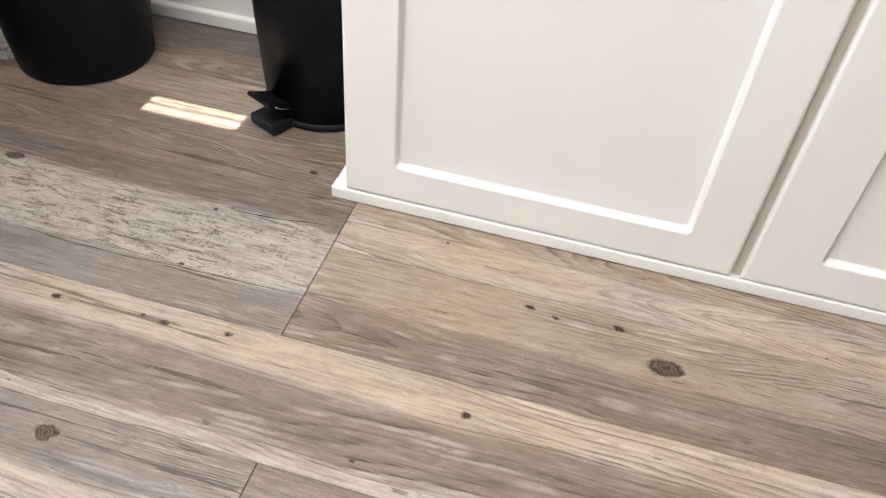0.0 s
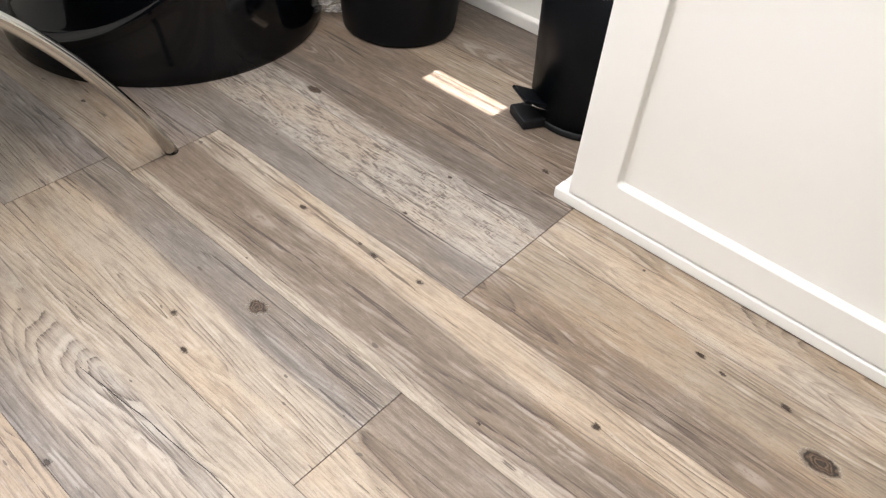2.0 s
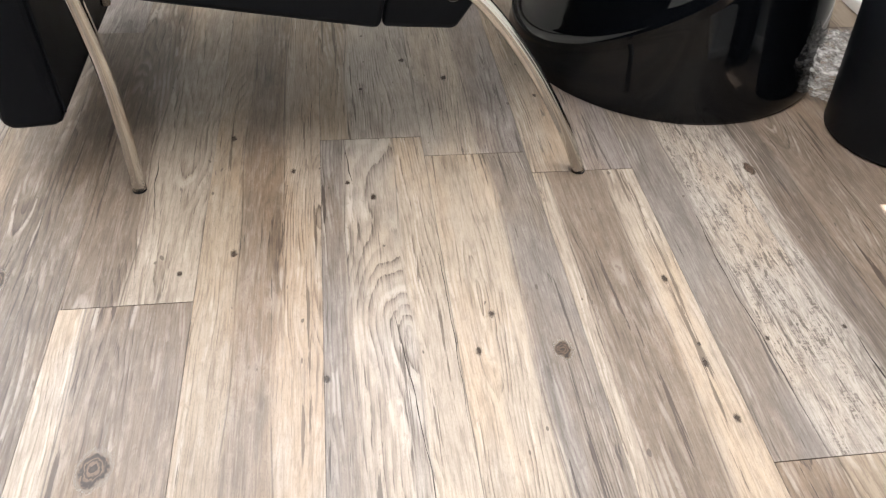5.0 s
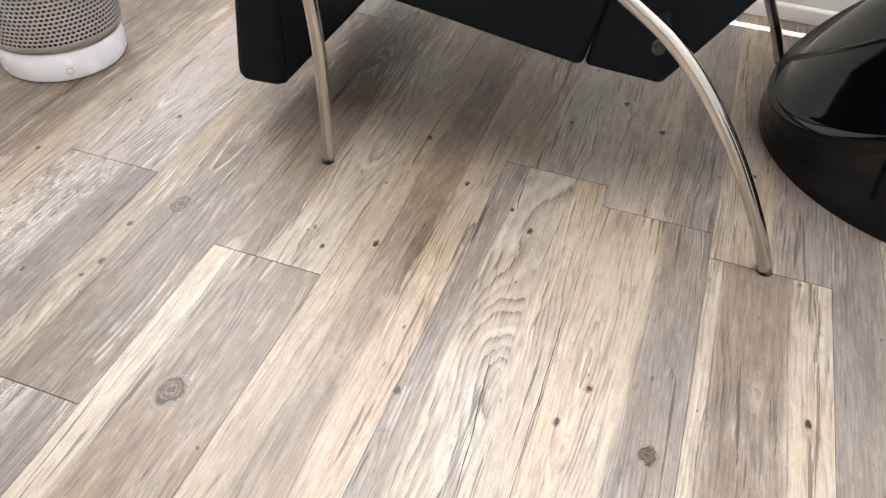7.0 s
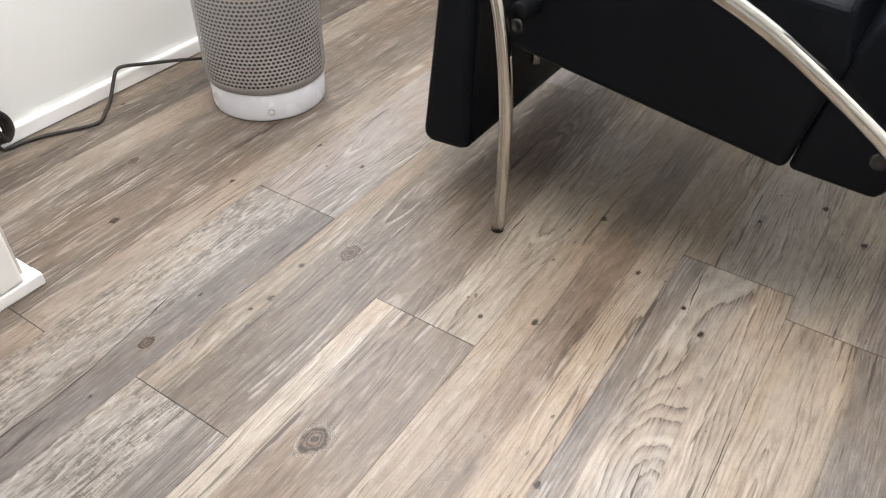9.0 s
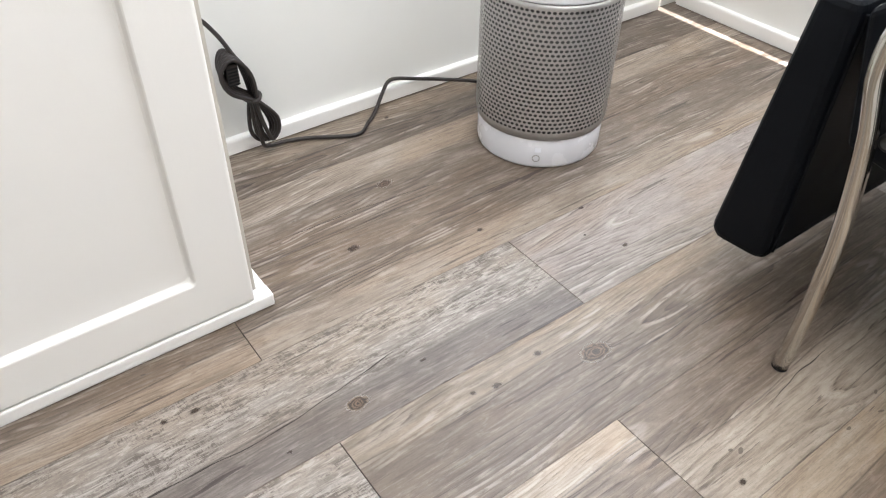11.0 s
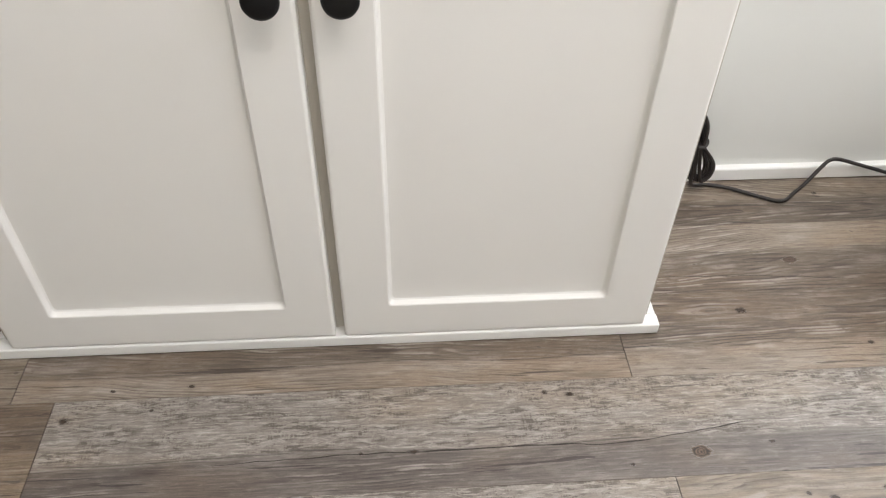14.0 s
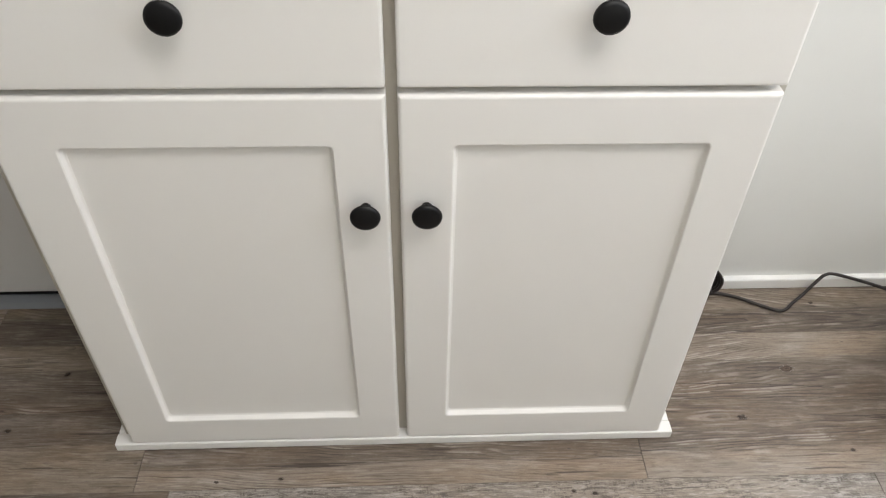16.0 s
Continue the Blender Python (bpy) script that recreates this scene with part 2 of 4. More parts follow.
WALLPAINT = paint("white_wall_paint", (0.76, 0.765, 0.735), 0.5, 0.03, 0.0, 0.2)
DOORPAINT = paint("grey_white_door_paint", (0.66, 0.655, 0.65), 0.45, 0.04)
CEILINGPAINT = paint("ceiling_paint", (0.80, 0.79, 0.77), 0.7)
BLACKKNOB = plastic("matt_black_metal", (0.004, 0.004, 0.0045), 0.42, 300.0, 0.1, 0.0, 0.3)
BINBLACK = plastic("black_bin_plastic", (0.0052, 0.0062, 0.0080), 0.46, 500.0, 0.1, 0.0, 0.13)
BINSTEEL = plastic("black_painted_steel", (0.0042, 0.0052, 0.0068), 0.36, 700.0, 0.05, 0.0, 0.12)
RUBBER = plastic("black_rubber", (0.0062, 0.007, 0.0085), 0.6, 300.0, 0.1, 0.0, 0.3)
GLOSSBLACK = plastic("gloss_black_shell", (0.0022, 0.0028, 0.0038), 0.05, 20.0, 0.005, 0.0, 0.27)
LEATHER = plastic("black_leatherette", (0.0048, 0.0060, 0.0082), 0.5, 900.0, 0.25, 0.0, 0.10)
CORD = plastic("dark_brown_cord", (0.022, 0.017, 0.015), 0.5)
WHITEPLASTIC = plastic("white_gloss_plastic", (0.78, 0.79, 0.83), 0.24, 200.0, 0.02)
SILVER = Nodes("satin_silver")
SILVER = SILVER.set(Base_Color=(0.42, 0.41, 0.395, 1), Metallic=0.45, Roughness=0.42)
GREYMESH = plastic("grey_filter_mesh", (0.10, 0.10, 0.098), 0.7)
DARKHOLE = plastic("dark_inside", (0.02, 0.02, 0.02), 0.7)
CHROME = Nodes("chrome")
CHROME.bump(CHROME.noise(position(CHROME), 90.0, 3.0), 0.03, 0.001)
CHROME = CHROME.set(Base_Color=(0.56, 0.54, 0.50, 1), Metallic=1.0, Roughness=0.12)
DARKSTEEL = Nodes("dark_steel")
DARKSTEEL = DARKSTEEL.set(Base_Color=(0.06, 0.06, 0.06, 1), Metallic=0.9, Roughness=0.3)
ALU = Nodes("dull_aluminium")
ALU = ALU.set(Base_Color=(0.30, 0.32, 0.35, 1), Metallic=0.8, Roughness=0.45)


# ---- mesh helpers ----
def mesh_of(name, bm, material, smooth=False):
    bm.normal_update()
    me = bpy.data.meshes.new(name)
    bm.to_mesh(me)
    bm.free()
    me.materials.append(material)
    if smooth:
        me.polygons.foreach_set("use_smooth", [True] * len(me.polygons))
    return me


def part(name, bm, material, parent=None, label="", smooth=False):
    ob = new(name, mesh_of(name, bm, material, smooth))
    if parent is not None:
        ob.parent = parent
    if label:
        tagged(ob, label)
    return ob


def thing(name, label, category, group="", kind="", at=(0, 0, 0)):
    ob = new(name)
    ob.empty_display_size = 0.05
    ob.location = at
    return tagged(ob, label, category, group, kind)


def box(lo, hi, bevel=0.0, segments=2):
    bm = bmesh.new()
    bmesh.ops.create_cube(bm, size=1.0)
    for v in bm.verts:
        v.co = Vector([lo[i] + (v.co[i] + 0.5) * (hi[i] - lo[i]) for i in range(3)])
    if bevel:
        bmesh.ops.bevel(bm, geom=bm.edges[:], offset=bevel, segments=segments, profile=0.5, affect="EDGES")
    return bm


def prism(outline, axis, lo, hi, bevel=0.0, segments=2):
    """A slab from a 2D outline: axis 'y' takes (x, z) pairs, axis 'z' (x, y), axis 'x' (y, z)."""
    bm = bmesh.new()
    put = {"y": lambda a, b, d: (a, d, b), "z": lambda a, b, d: (a, b, d), "x": lambda a, b, d: (d, a, b)}[axis]
    f = bm.faces.new([bm.verts.new(put(a, b, lo)) for a, b in outline])
    up = bmesh.ops.extrude_face_region(bm, geom=[f])
    step = Vector(put(0, 0, hi - lo))
    for g in up["geom"]:
        if isinstance(g, bmesh.types.BMVert):
            g.co += step
    bmesh.ops.recalc_face_normals(bm, faces=bm.faces[:])
    if bevel:
        bmesh.ops.bevel(bm, geom=bm.edges[:], offset=bevel, segments=segments, profile=0.5, affect="EDGES")
    return bm


def lathe(profile, n=64, centre=(0, 0), cap=True):
    """A turned form from (radius, z) pairs."""
    bm = bmesh.new()
    rings = [[bm.verts.new((centre[0] + r * math.cos(2 * math.pi * i / n), centre[1] + r * math.sin(2 * math.pi * i / n), z)) for i in range(n)]
             for r, z in profile]
    for a, b in zip(rings, rings[1:]):
        for i in range(n):
            bm.faces.new((a[i], a[(i + 1) % n], b[(i + 1) % n], b[i]))
    if cap:
        bm.faces.new(rings[0][::-1])
        bm.faces.new(rings[-1])
    bmesh.ops.recalc_face_normals(bm, faces=bm.faces[:])
    return bm


def smooth_line(points, steps=10):
    """Catmull-Rom through the points."""
    pts = [Vector(p) for p in points]
    ext = [2 * pts[0] - pts[1]] + pts + [2 * pts[-1] - pts[-2]]
    out = []
    for a, b, c, d in zip(ext, ext[1:], ext[2:], ext[3:]):
        for k in range(steps):
            u = k / steps
            out.append(0.5 * (2 * b + (c - a) * u + (2 * a - 5 * b + 4 * c - d) * u * u + (3 * b - a - 3 * c + d) * u ** 3))
    return out + [pts[-1]]


def tube(points, radius, n=12, steps=8):
    line = smooth_line(points, steps)
    bm = bmesh.new()
    rings, normal = [], None
    for i, p in enumerate(line):
        way = (line[min(i + 1, len(line) - 1)] - line[max(i - 1, 0)]).normalized()
        if normal is None:
            normal = way.orthogonal().normalized()
        normal = (normal - way * normal.dot(way)).normalized()
        side = way.cross(normal)
        rings.append([bm.verts.new(p + radius * (math.cos(2 * math.pi * k / n) * normal + math.sin(2 * math.pi * k / n) * side)) for k in range(n)])
    for a, b in zip(rings, rings[1:]):
        for k in range(n):
            bm.faces.new((a[k], a[(k + 1) % n], b[(k + 1) % n], b[k]))
    bm.faces.new(rings[0][::-1])
    bm.faces.new(rings[-1])
    bmesh.ops.recalc_face_normals(bm, faces=bm.faces[:])
    return bm


def structure(name, bm, material, label, category):
    return tagged(part(name, bm, material), label, category, "", "structure")


# ---- the room ----
LEFT, RIGHT, END, BACK, TOP = -0.955, 1.165, 1.792, -2.2, 2.3
THICK = 0.04

subfloor = structure("floor", box((LEFT - 0.1, BACK - 0.1, -0.06), (RIGHT + 0.1, END + 0.1, -0.005)), SUBFLOOR,
                     "floor of weathered grey and tan printed wood planks", "floor")
structure("ceiling", box((LEFT - 0.1, BACK - 0.1, TOP), (RIGHT + 0.1, END + 0.14, TOP + 0.08)), CEILINGPAINT, "plain white ceiling", "ceiling")


def join(*pieces):
    bm = bmesh.new()
    for b in pieces:
        me = bpy.data.meshes.new("piece")
        b.to_mesh(me)
        b.free()
        bm.from_mesh(me)
        bpy.data.meshes.remove(me)
    return bm


# left wall: a gap by the end corner lets sunlight in, as does an added high slit
G0, G1 = 1.724, 1.741
W0, W1, WZ0, WZ1 = 0.50, 1.30, 1.25, 2.05
# side opening, added out of view as a place for the fill lamp
V0, V1, VZ0, VZ1 = 1.33, 1.69, 0.58, 1.46
structure("wall_west", join(
    box((LEFT - THICK, BACK - 0.1, -0.005), (LEFT, W0, TOP)),
    box((LEFT - THICK, W0, -0.005), (LEFT, W1, WZ0)),
    box((LEFT - THICK, W0, WZ1), (LEFT, W1, TOP)),
    box((LEFT - THICK, W1, -0.005), (LEFT, V0, TOP)),
    box((LEFT - THICK, V0, -0.005), (LEFT, V1, VZ0)),
    box((LEFT - THICK, V0, VZ1), (LEFT, V1, TOP)),
    box((LEFT - THICK, V1, -0.005), (LEFT, G0, TOP)),
    box((LEFT - THICK, G0, -0.02), (LEFT, G1, -0.005)),
    box((LEFT - THICK, G0, 1.75), (LEFT, G1, TOP)),
    box((LEFT - THICK, G1, -0.005), (LEFT, END + 0.1, TOP))), WALLPAINT, "plain white painted wall", "wall")
structure("wall_east", box((RIGHT, BACK - 0.1, -0.005), (RIGHT + 0.1, END + 0.1, TOP)), WALLPAINT, "plain white painted wall", "wall")
E0, E1, EZ0, EZ1 = -0.80, 0.85, 1.2, 2.05
structure("wall_north", join(
    box((LEFT, END, -0.005), (E0, END + 0.1, TOP)),
    box((E1, END, -0.005), (RIGHT, END + 0.1, TOP)),
    box((E0, END, -0.005), (E1, END + 0.1, EZ0)),
    box((E0, END, EZ1), (E1, END + 0.1, TOP))), WALLPAINT, "plain white painted end wall with a window", "wall")
structure("wall_south", box((LEFT, BACK - 0.1, -0.005), (RIGHT, BACK, TOP)), WALLPAINT, "plain white painted wall", "wall")

# blind added out of view: its slit and thin cord shape the sun patch
BX = LEFT - 0.02
S0, S1 = 0.784, 0.939
slit = lambda x: (x - BX) * math.tan(radians(SUN_EL))
# translucent so that the sunlit blind also brightens this side of the room
BLIND = Nodes("translucent_blind")
BLIND.put(BLIND.b.inputs["Base Color"], (0.72, 0.71, 0.68, 1))
BLIND.put(BLIND.b.inputs["Roughness"], 0.6)
glowing = BLIND.add("ShaderNodeBsdfTranslucent", Color=(0.78, 0.77, 0.74, 1))
both = BLIND.add("ShaderNodeMixShader", Fac=BLIND.math("MULTIPLY_ADD", BLIND.noise(position(BLIND), 30.0, 3.0), 0.1, 0.55))
BLIND.put(both.inputs[1], BLIND.b.outputs[0])
BLIND.put(both.inputs[2], glowing.outputs[0])
BLIND.put(BLIND.t.nodes["Material Output"].inputs["Surface"], both.outputs[0])
BLIND = BLIND.mat
blind = thing("window_blind", "added unseen white blind whose narrow gap shapes the sun patch", "blind", kind="structure")
part("slat", join(
    box((BX - 0.002, W0, WZ0), (BX, W1, slit(0.8835))),
    box((BX - 0.002, W0, slit(0.9230)), (BX, W1, WZ1)),
    box((BX - 0.002, W0, slit(0.8835)), (BX, S0, slit(0.9230))),
    box((BX - 0.002, S1, slit(0.8835)), (BX, W1, slit(0.9230)))), BLIND, blind)
# added blind that closes the side opening behind the fill lamp
part("slat", box((BX - 0.002, V0, VZ0), (BX, V1, VZ1)), BLIND, thing("window_blind", "added white blind closing the unseen side opening by the corner", "blind", kind="structure"))
part("cord", box((BX - 0.003, S0, slit(0.9048)), (BX - 0.001, S1, slit(0.9080))), DOORPAINT, blind)


def skirting(name, lo, hi, face):
    """A low board with a softened top edge; face names the side that looks into the room."""
    bm = box(lo, hi)
    top = [e for e in bm.edges if all(v.co.z > hi[2] - 1e-4 for v in e.verts)]
    axis, value = {"+x": (0, hi[0]), "-x": (0, lo[0]), "-y": (1, lo[1])}[face]
    edge = [e for e in top if all(abs(v.co[axis] - value) < 1e-5 for v in e.verts)]
    bmesh.ops.bevel(bm, geom=edge, offset=0.004, segments=3, profile=0.5, affect="EDGES")
    return structure(name, bm, TRIMPAINT, "low white painted skirting board", "baseboard")


skirting("baseboard_west", (LEFT, -0.36, 0.0025), (LEFT + 0.013, G0 - 0.004, 0.0275), "+x")
skirting("baseboard_north", (LEFT + 0.0135, END - 0.013, 0.002), (RIGHT - 0.0135, END, 0.031), "-y")
skirting("baseboard_east", (RIGHT - 0.013, -0.5, 0.002), (RIGHT, END - 0.001, 0.025), "-x")

# door in the left wall beyond the cabinet, with its sill strip
door = thing("door_1", "closed off-white door above a grey metal threshold", "door", kind="structure")
part("door_leaf", box((LEFT + 0.001, -1.30, 0.038), (LEFT + 0.024, -0.40, 2.04), 0.002), DOORPAINT, door)
part("door_sweep", box((LEFT + 0.001, -1.30, 0.021), (LEFT + 0.014, -0.40, 0.040)), RUBBER, door, "black rubber door sweep")
part("threshold", prism([(LEFT, 0.0), (LEFT + 0.034, 0.0), (LEFT + 0.028, 0.012), (LEFT + 0.012, 0.02), (LEFT, 0.02)], "y", -1.32, -0.38), ALU, door, "dull metal threshold")

# end window frame and sill; ceiling light, an added unseen panel
window = thing("window_1", "window with a white frame in the end wall", "window", kind="structure")
part("window_frame", join(box((E0, END + 0.02, EZ0), (E0 + 0.04, END + 0.045, EZ1)), box((E1 - 0.04, END + 0.02, EZ0), (E1, END + 0.045, EZ1)),
                          box((E0 + 0.04, END + 0.02, EZ0), (E1 - 0.04, END + 0.045, EZ0 + 0.04)), box((E0 + 0.04, END + 0.02, EZ1 - 0.04), (E1 - 0.04, END + 0.045, EZ1)),
                          box((0.005, END + 0.02, EZ0 + 0.04), (0.045, END + 0.045, EZ1 - 0.04))), TRIMPAINT, window)
part("window_sill", box((E0 - 0.03, END - 0.03, EZ0 - 0.025), (E1 + 0.03, END + 0.019, EZ0 - 0.001), 0.004), TRIMPAINT, window)
lightbox = thing("ceiling_light", "flat white ceiling light panel, added out of view", "ceiling light")
part("frame", join(box((-0.05, 0.13, 2.28), (-0.032, 1.27, TOP)), box((0.472, 0.13, 2.28), (0.49, 1.27, TOP)),
                   box((-0.032, 0.13, 2.28), (0.472, 0.148, TOP)), box((-0.032, 1.252, 2.28), (0.472, 1.27, TOP))), TRIMPAINT, lightbox)

DIFFUSER = Nodes("light_diffuser").set(Base_Color=(0.85, 0.85, 0.83, 1), Roughness=0.5, Emission_Color=(1, 0.98, 0.95, 1), Emission_Strength=0.08)
part("diffuser", box((-0.031, 0.149, 2.286), (0.471, 1.251, 2.294)), DIFFUSER, lightbox, "milky glowing diffuser")


# ---- cabinets ----
def door_front(y0, y1, z0, z1, p, x, out, parent, name, thick=0.02):
    """A framed door: outer edge at y0..y1, z0..z1; p is the inner panel (y0, y1, z0, z1); x its face, out the way it looks."""
    bm = bmesh.new()
    back, deep = x - out * thick, x - out * 0.0090

    def ring(a, b, c, d, at, round_by):
        out_line = []
        for yy, zz, first in ((a + round_by, c + round_by, 180), (b - round_by, c + round_by, 270), (b - round_by, d - round_by, 0), (a + round_by, d - round_by, 90)):
            for k in range(5):
                turn_to = radians(first + 22.5 * k)
                out_line.append(bm.verts.new((at, yy + round_by * math.cos(turn_to), zz + round_by * math.sin(turn_to))))
        return out_line

    e = 0.005
    loops = [ring(y0, y1, z0, z1, back, 0.0012)]
    for k in range(6):
        c, d = e * (1 - math.cos(k * math.pi / 10)), e * (1 - math.sin(k * math.pi / 10))
        loops.append(ring(y0 + c, y1 - c, z0 + c, z1 - c, x - out * d, 0.0012))
    for step, drop in ((-0.0015, 0.0), (0.0, 0.0010), (0.0012, 0.0045), (0.0024, 0.0075), (0.0046, 0.0090)):
        loops.append(ring(p[0] + step, p[1] - step, p[2] + step, p[3] - step, x - out * drop, 0.0062))
    for a, b in zip(loops, loops[1:]):
        for i in range(20):
            bm.faces.new((a[i], a[(i + 1) % 20], b[(i + 1) % 20], b[i]))
    bm.faces.new(loops[0])
    bmesh.ops.recalc_face_normals(bm, faces=bm.faces[:])
    d = part(name, bm, CABINET, parent)
    lo, hi = sorted((deep, back + out * 0.001))
    part("panel", box((lo, p[0] + 0.0025, p[2] + 0.0025), (hi, p[1] - 0.0025, p[3] - 0.0025)), PANEL, d)
    return d


def knob(parent, x, y, z, out):
    prof = [(0.0065, 0.0), (0.006, 0.006), (0.0055, 0.011), (0.008, 0.0145), (0.0165, 0.0165), (0.0185, 0.0195), (0.0178, 0.0225), (0.014, 0.0245), (0.0, 0.0252)]
    bm = lathe(prof[:-1], 40)
    bmesh.ops.transform(bm, matrix=Matrix.Translation((x, y, z)) @ Matrix.Rotation(radians(90 * out), 4, "Y"), verts=bm.verts[:])
    return part("knob", bm, BLACKKNOB, parent, "round matt black knob", smooth=True)


def toe_trim(parent, x, out, y0, y1, depth):
    """Thin moulding round the foot of the cabinet."""
    lo, hi = sorted((x + out * 0.001, x - out * 0.022))
    part("toe_trim", box((lo, y0 - 0.016, 0.0006), (hi, y1 + 0.016, 0.0195), 0.0025), TRIMPAINT, parent)
    lo, hi = sorted((x - out * 0.0225, x - out * depth))
    for a, b in ((y1 + 0.0005, y1 + 0.015), (y0 - 0.015, y0 - 0.0005)):
        bm = box((lo, a, 0.0006), (hi, b, 0.0195), 0.0025)
        part("toe_trim", bm, TRIMPAINT, parent)


# cabinet on the left wall
BXF, BY0, BY1 = -0.597, -0.306, 0.594
cab = thing("base_cabinet", "white painted cabinet with two framed doors, two drawers and black knobs", "cabinet", at=(0, 0, 0))
part("body", box((LEFT + 0.014, BY0, 0.0008), (BXF - 0.021, BY1, 0.88), 0.0015), CABINET, cab)
part("face_frame", box((BXF - 0.0212, BY0 - 0.001, 0.0195), (BXF - 0.0195, BY1 + 0.001, 0.88)), FACEFRAME, cab, "face frame in the door gap, its white darkened for shade")
part("worktop", box((LEFT + 0.014, BY0 - 0.012, 0.8805), (BXF + 0.018, BY1 + 0.012, 0.905), 0.003), CABINET, cab)
d = door_front(-0.293, 0.1472, 0.0205, 0.679, (-0.222, 0.0845, 0.082, 0.613), BXF, 1, cab, "door")
knob(d, BXF, 0.118, 0.524, 1)
d = door_front(0.1600, 0.586, 0.0205, 0.679, (0.2235, 0.5205, 0.081, 0.613), BXF, 1, cab, "door")
knob(d, BXF, 0.192, 0.524, 1)
for a, b, k in ((-0.293, 0.1472, -0.061), (0.1600, 0.586, 0.372)):
    d = part("drawer", box((BXF - 0.0194, a, 0.688), (BXF, b, 0.868), 0.004, 3), CABINET, cab)
    knob(d, BXF, k, 0.779, 1)
toe_trim(cab, BXF, 1, BY0, BY1, 0.30)

for z in (0.048, 0.052, 0.075, 0.118, 0.121, 0.165):
    part("nick", box((BXF - 0.034 + 0.05 * (z % 0.01), BY1 + 0.0001, z), (BXF - 0.0325 + 0.05 * (z % 0.01), BY1 + 0.0004, z + 0.0018)), RUBBER, cab)

# cabinet on the right wall
AXF, AY0, AY1 = 0.789, -0.452, 0.580
cab = thing("base_cabinet", "wide white painted cabinet with framed doors beside the bins", "cabinet")
part("body", box((AXF + 0.021, AY0, 0.0008), (RIGHT - 0.001, AY1, 0.88), 0.0015), CABINET, cab)
part("face_frame", box((AXF + 0.0195, AY0 - 0.001, 0.0195), (AXF + 0.0212, AY1 + 0.001, 0.88)), FACEFRAME, cab, "face frame in the door gap, its white darkened for shade")
part("worktop", box((AXF - 0.018, AY0 - 0.012, 0.8805), (RIGHT - 0.001, AY1 + 0.012, 0.905), 0.003), CABINET, cab)
for y0, y1, p in ((0.0745, 0.5755, (0.138, 0.508)), (-0.446, 0.0630, (-0.378, -0.014))):
    door_front(y0, y1, 0.0205, 0.679, (p[0], p[1], 0.072, 0.613), AXF, -1, cab, "door")
    part("drawer", box((AXF, y0, 0.688), (AXF + 0.0194, y1, 0.868), 0.0025), CABINET, cab)
part("stile", box((AXF + 0.0085, 0.0632, 0.0200), (AXF + 0.0194, 0.0743, 0.868)), FACEFRAME, cab, "beige-white stile between the doors, toned down for shade")
toe_trim(cab, AXF, -1, AY0, AY1, 0.35)


# ---- shampoo chair ----
chair = thing("salon_chair", "black leatherette salon chair with arched chrome legs and hanging leg rest", "chair")
ARCH = [(-0.157, 0.0017), (-0.154, 0.10), (-0.157, 0.20), (-0.170, 0.305), (-0.186, 0.375), (-0.178, 0.425), (-0.135, 0.452), (-0.062, 0.440),
        (0.03, 0.418), (0.13, 0.378), (0.232, 0.318), (0.283, 0.281), (0.330, 0.231), (0.384, 0.156), (0.436, 0.064), (0.463, 0.0017)]
for y in (1.047, 1.608):
    frame_tube = part("leg_arch", tube([(x, y, z) for x, z in ARCH], 0.0094, 20, 6), CHROME, chair, "polished chrome tube", smooth=True)
    for x in (ARCH[0][0], ARCH[-1][0]):
        part("foot_cap", lathe([(0.0086, 0.0004), (0.0095, 0.0006), (0.0096, 0.0013), (0.0093, 0.0016)], 24, (x, y)), RUBBER, frame_tube, "black rubber foot")


def cushion(name, outline, y0, y1, parent, label="", bevel=0.012):
    bm = prism(outline, "y", y0, y1, bevel, 3)
    return part(name, bm, LEATHER, parent, label, smooth=False)


cushion("seat", [(-0.205, 0.264), (0.178, 0.207), (0.205, 0.345), (0.19, 0.40), (-0.20, 0.43), (-0.235, 0.40)], 1.092, 1.562, chair, "black leatherette seat", 0.009)
cushion("backrest", [(0.180, 0.208), (0.276, 0.203), (0.365, 0.345), (0.47, 0.62), (0.50, 0.80), (0.40, 0.83), (0.30, 0.55), (0.204, 0.36)], 1.096, 1.558, chair, "black leatherette backrest", 0.008)
cushion("leg_rest", [(-0.326, 0.078), (-0.312, 0.068), (-0.252, 0.072), (-0.243, 0.085), (-0.240, 0.405), (-0.288, 0.405)], 1.096, 1.556, chair, "black leatherette leg rest")
# stitched seam along the leg rest and the seat
part("piping", tube([(-0.2415, 1.108, 0.09), (-0.238, 1.108, 0.39)], 0.002, 8, 2), LEATHER, chair)
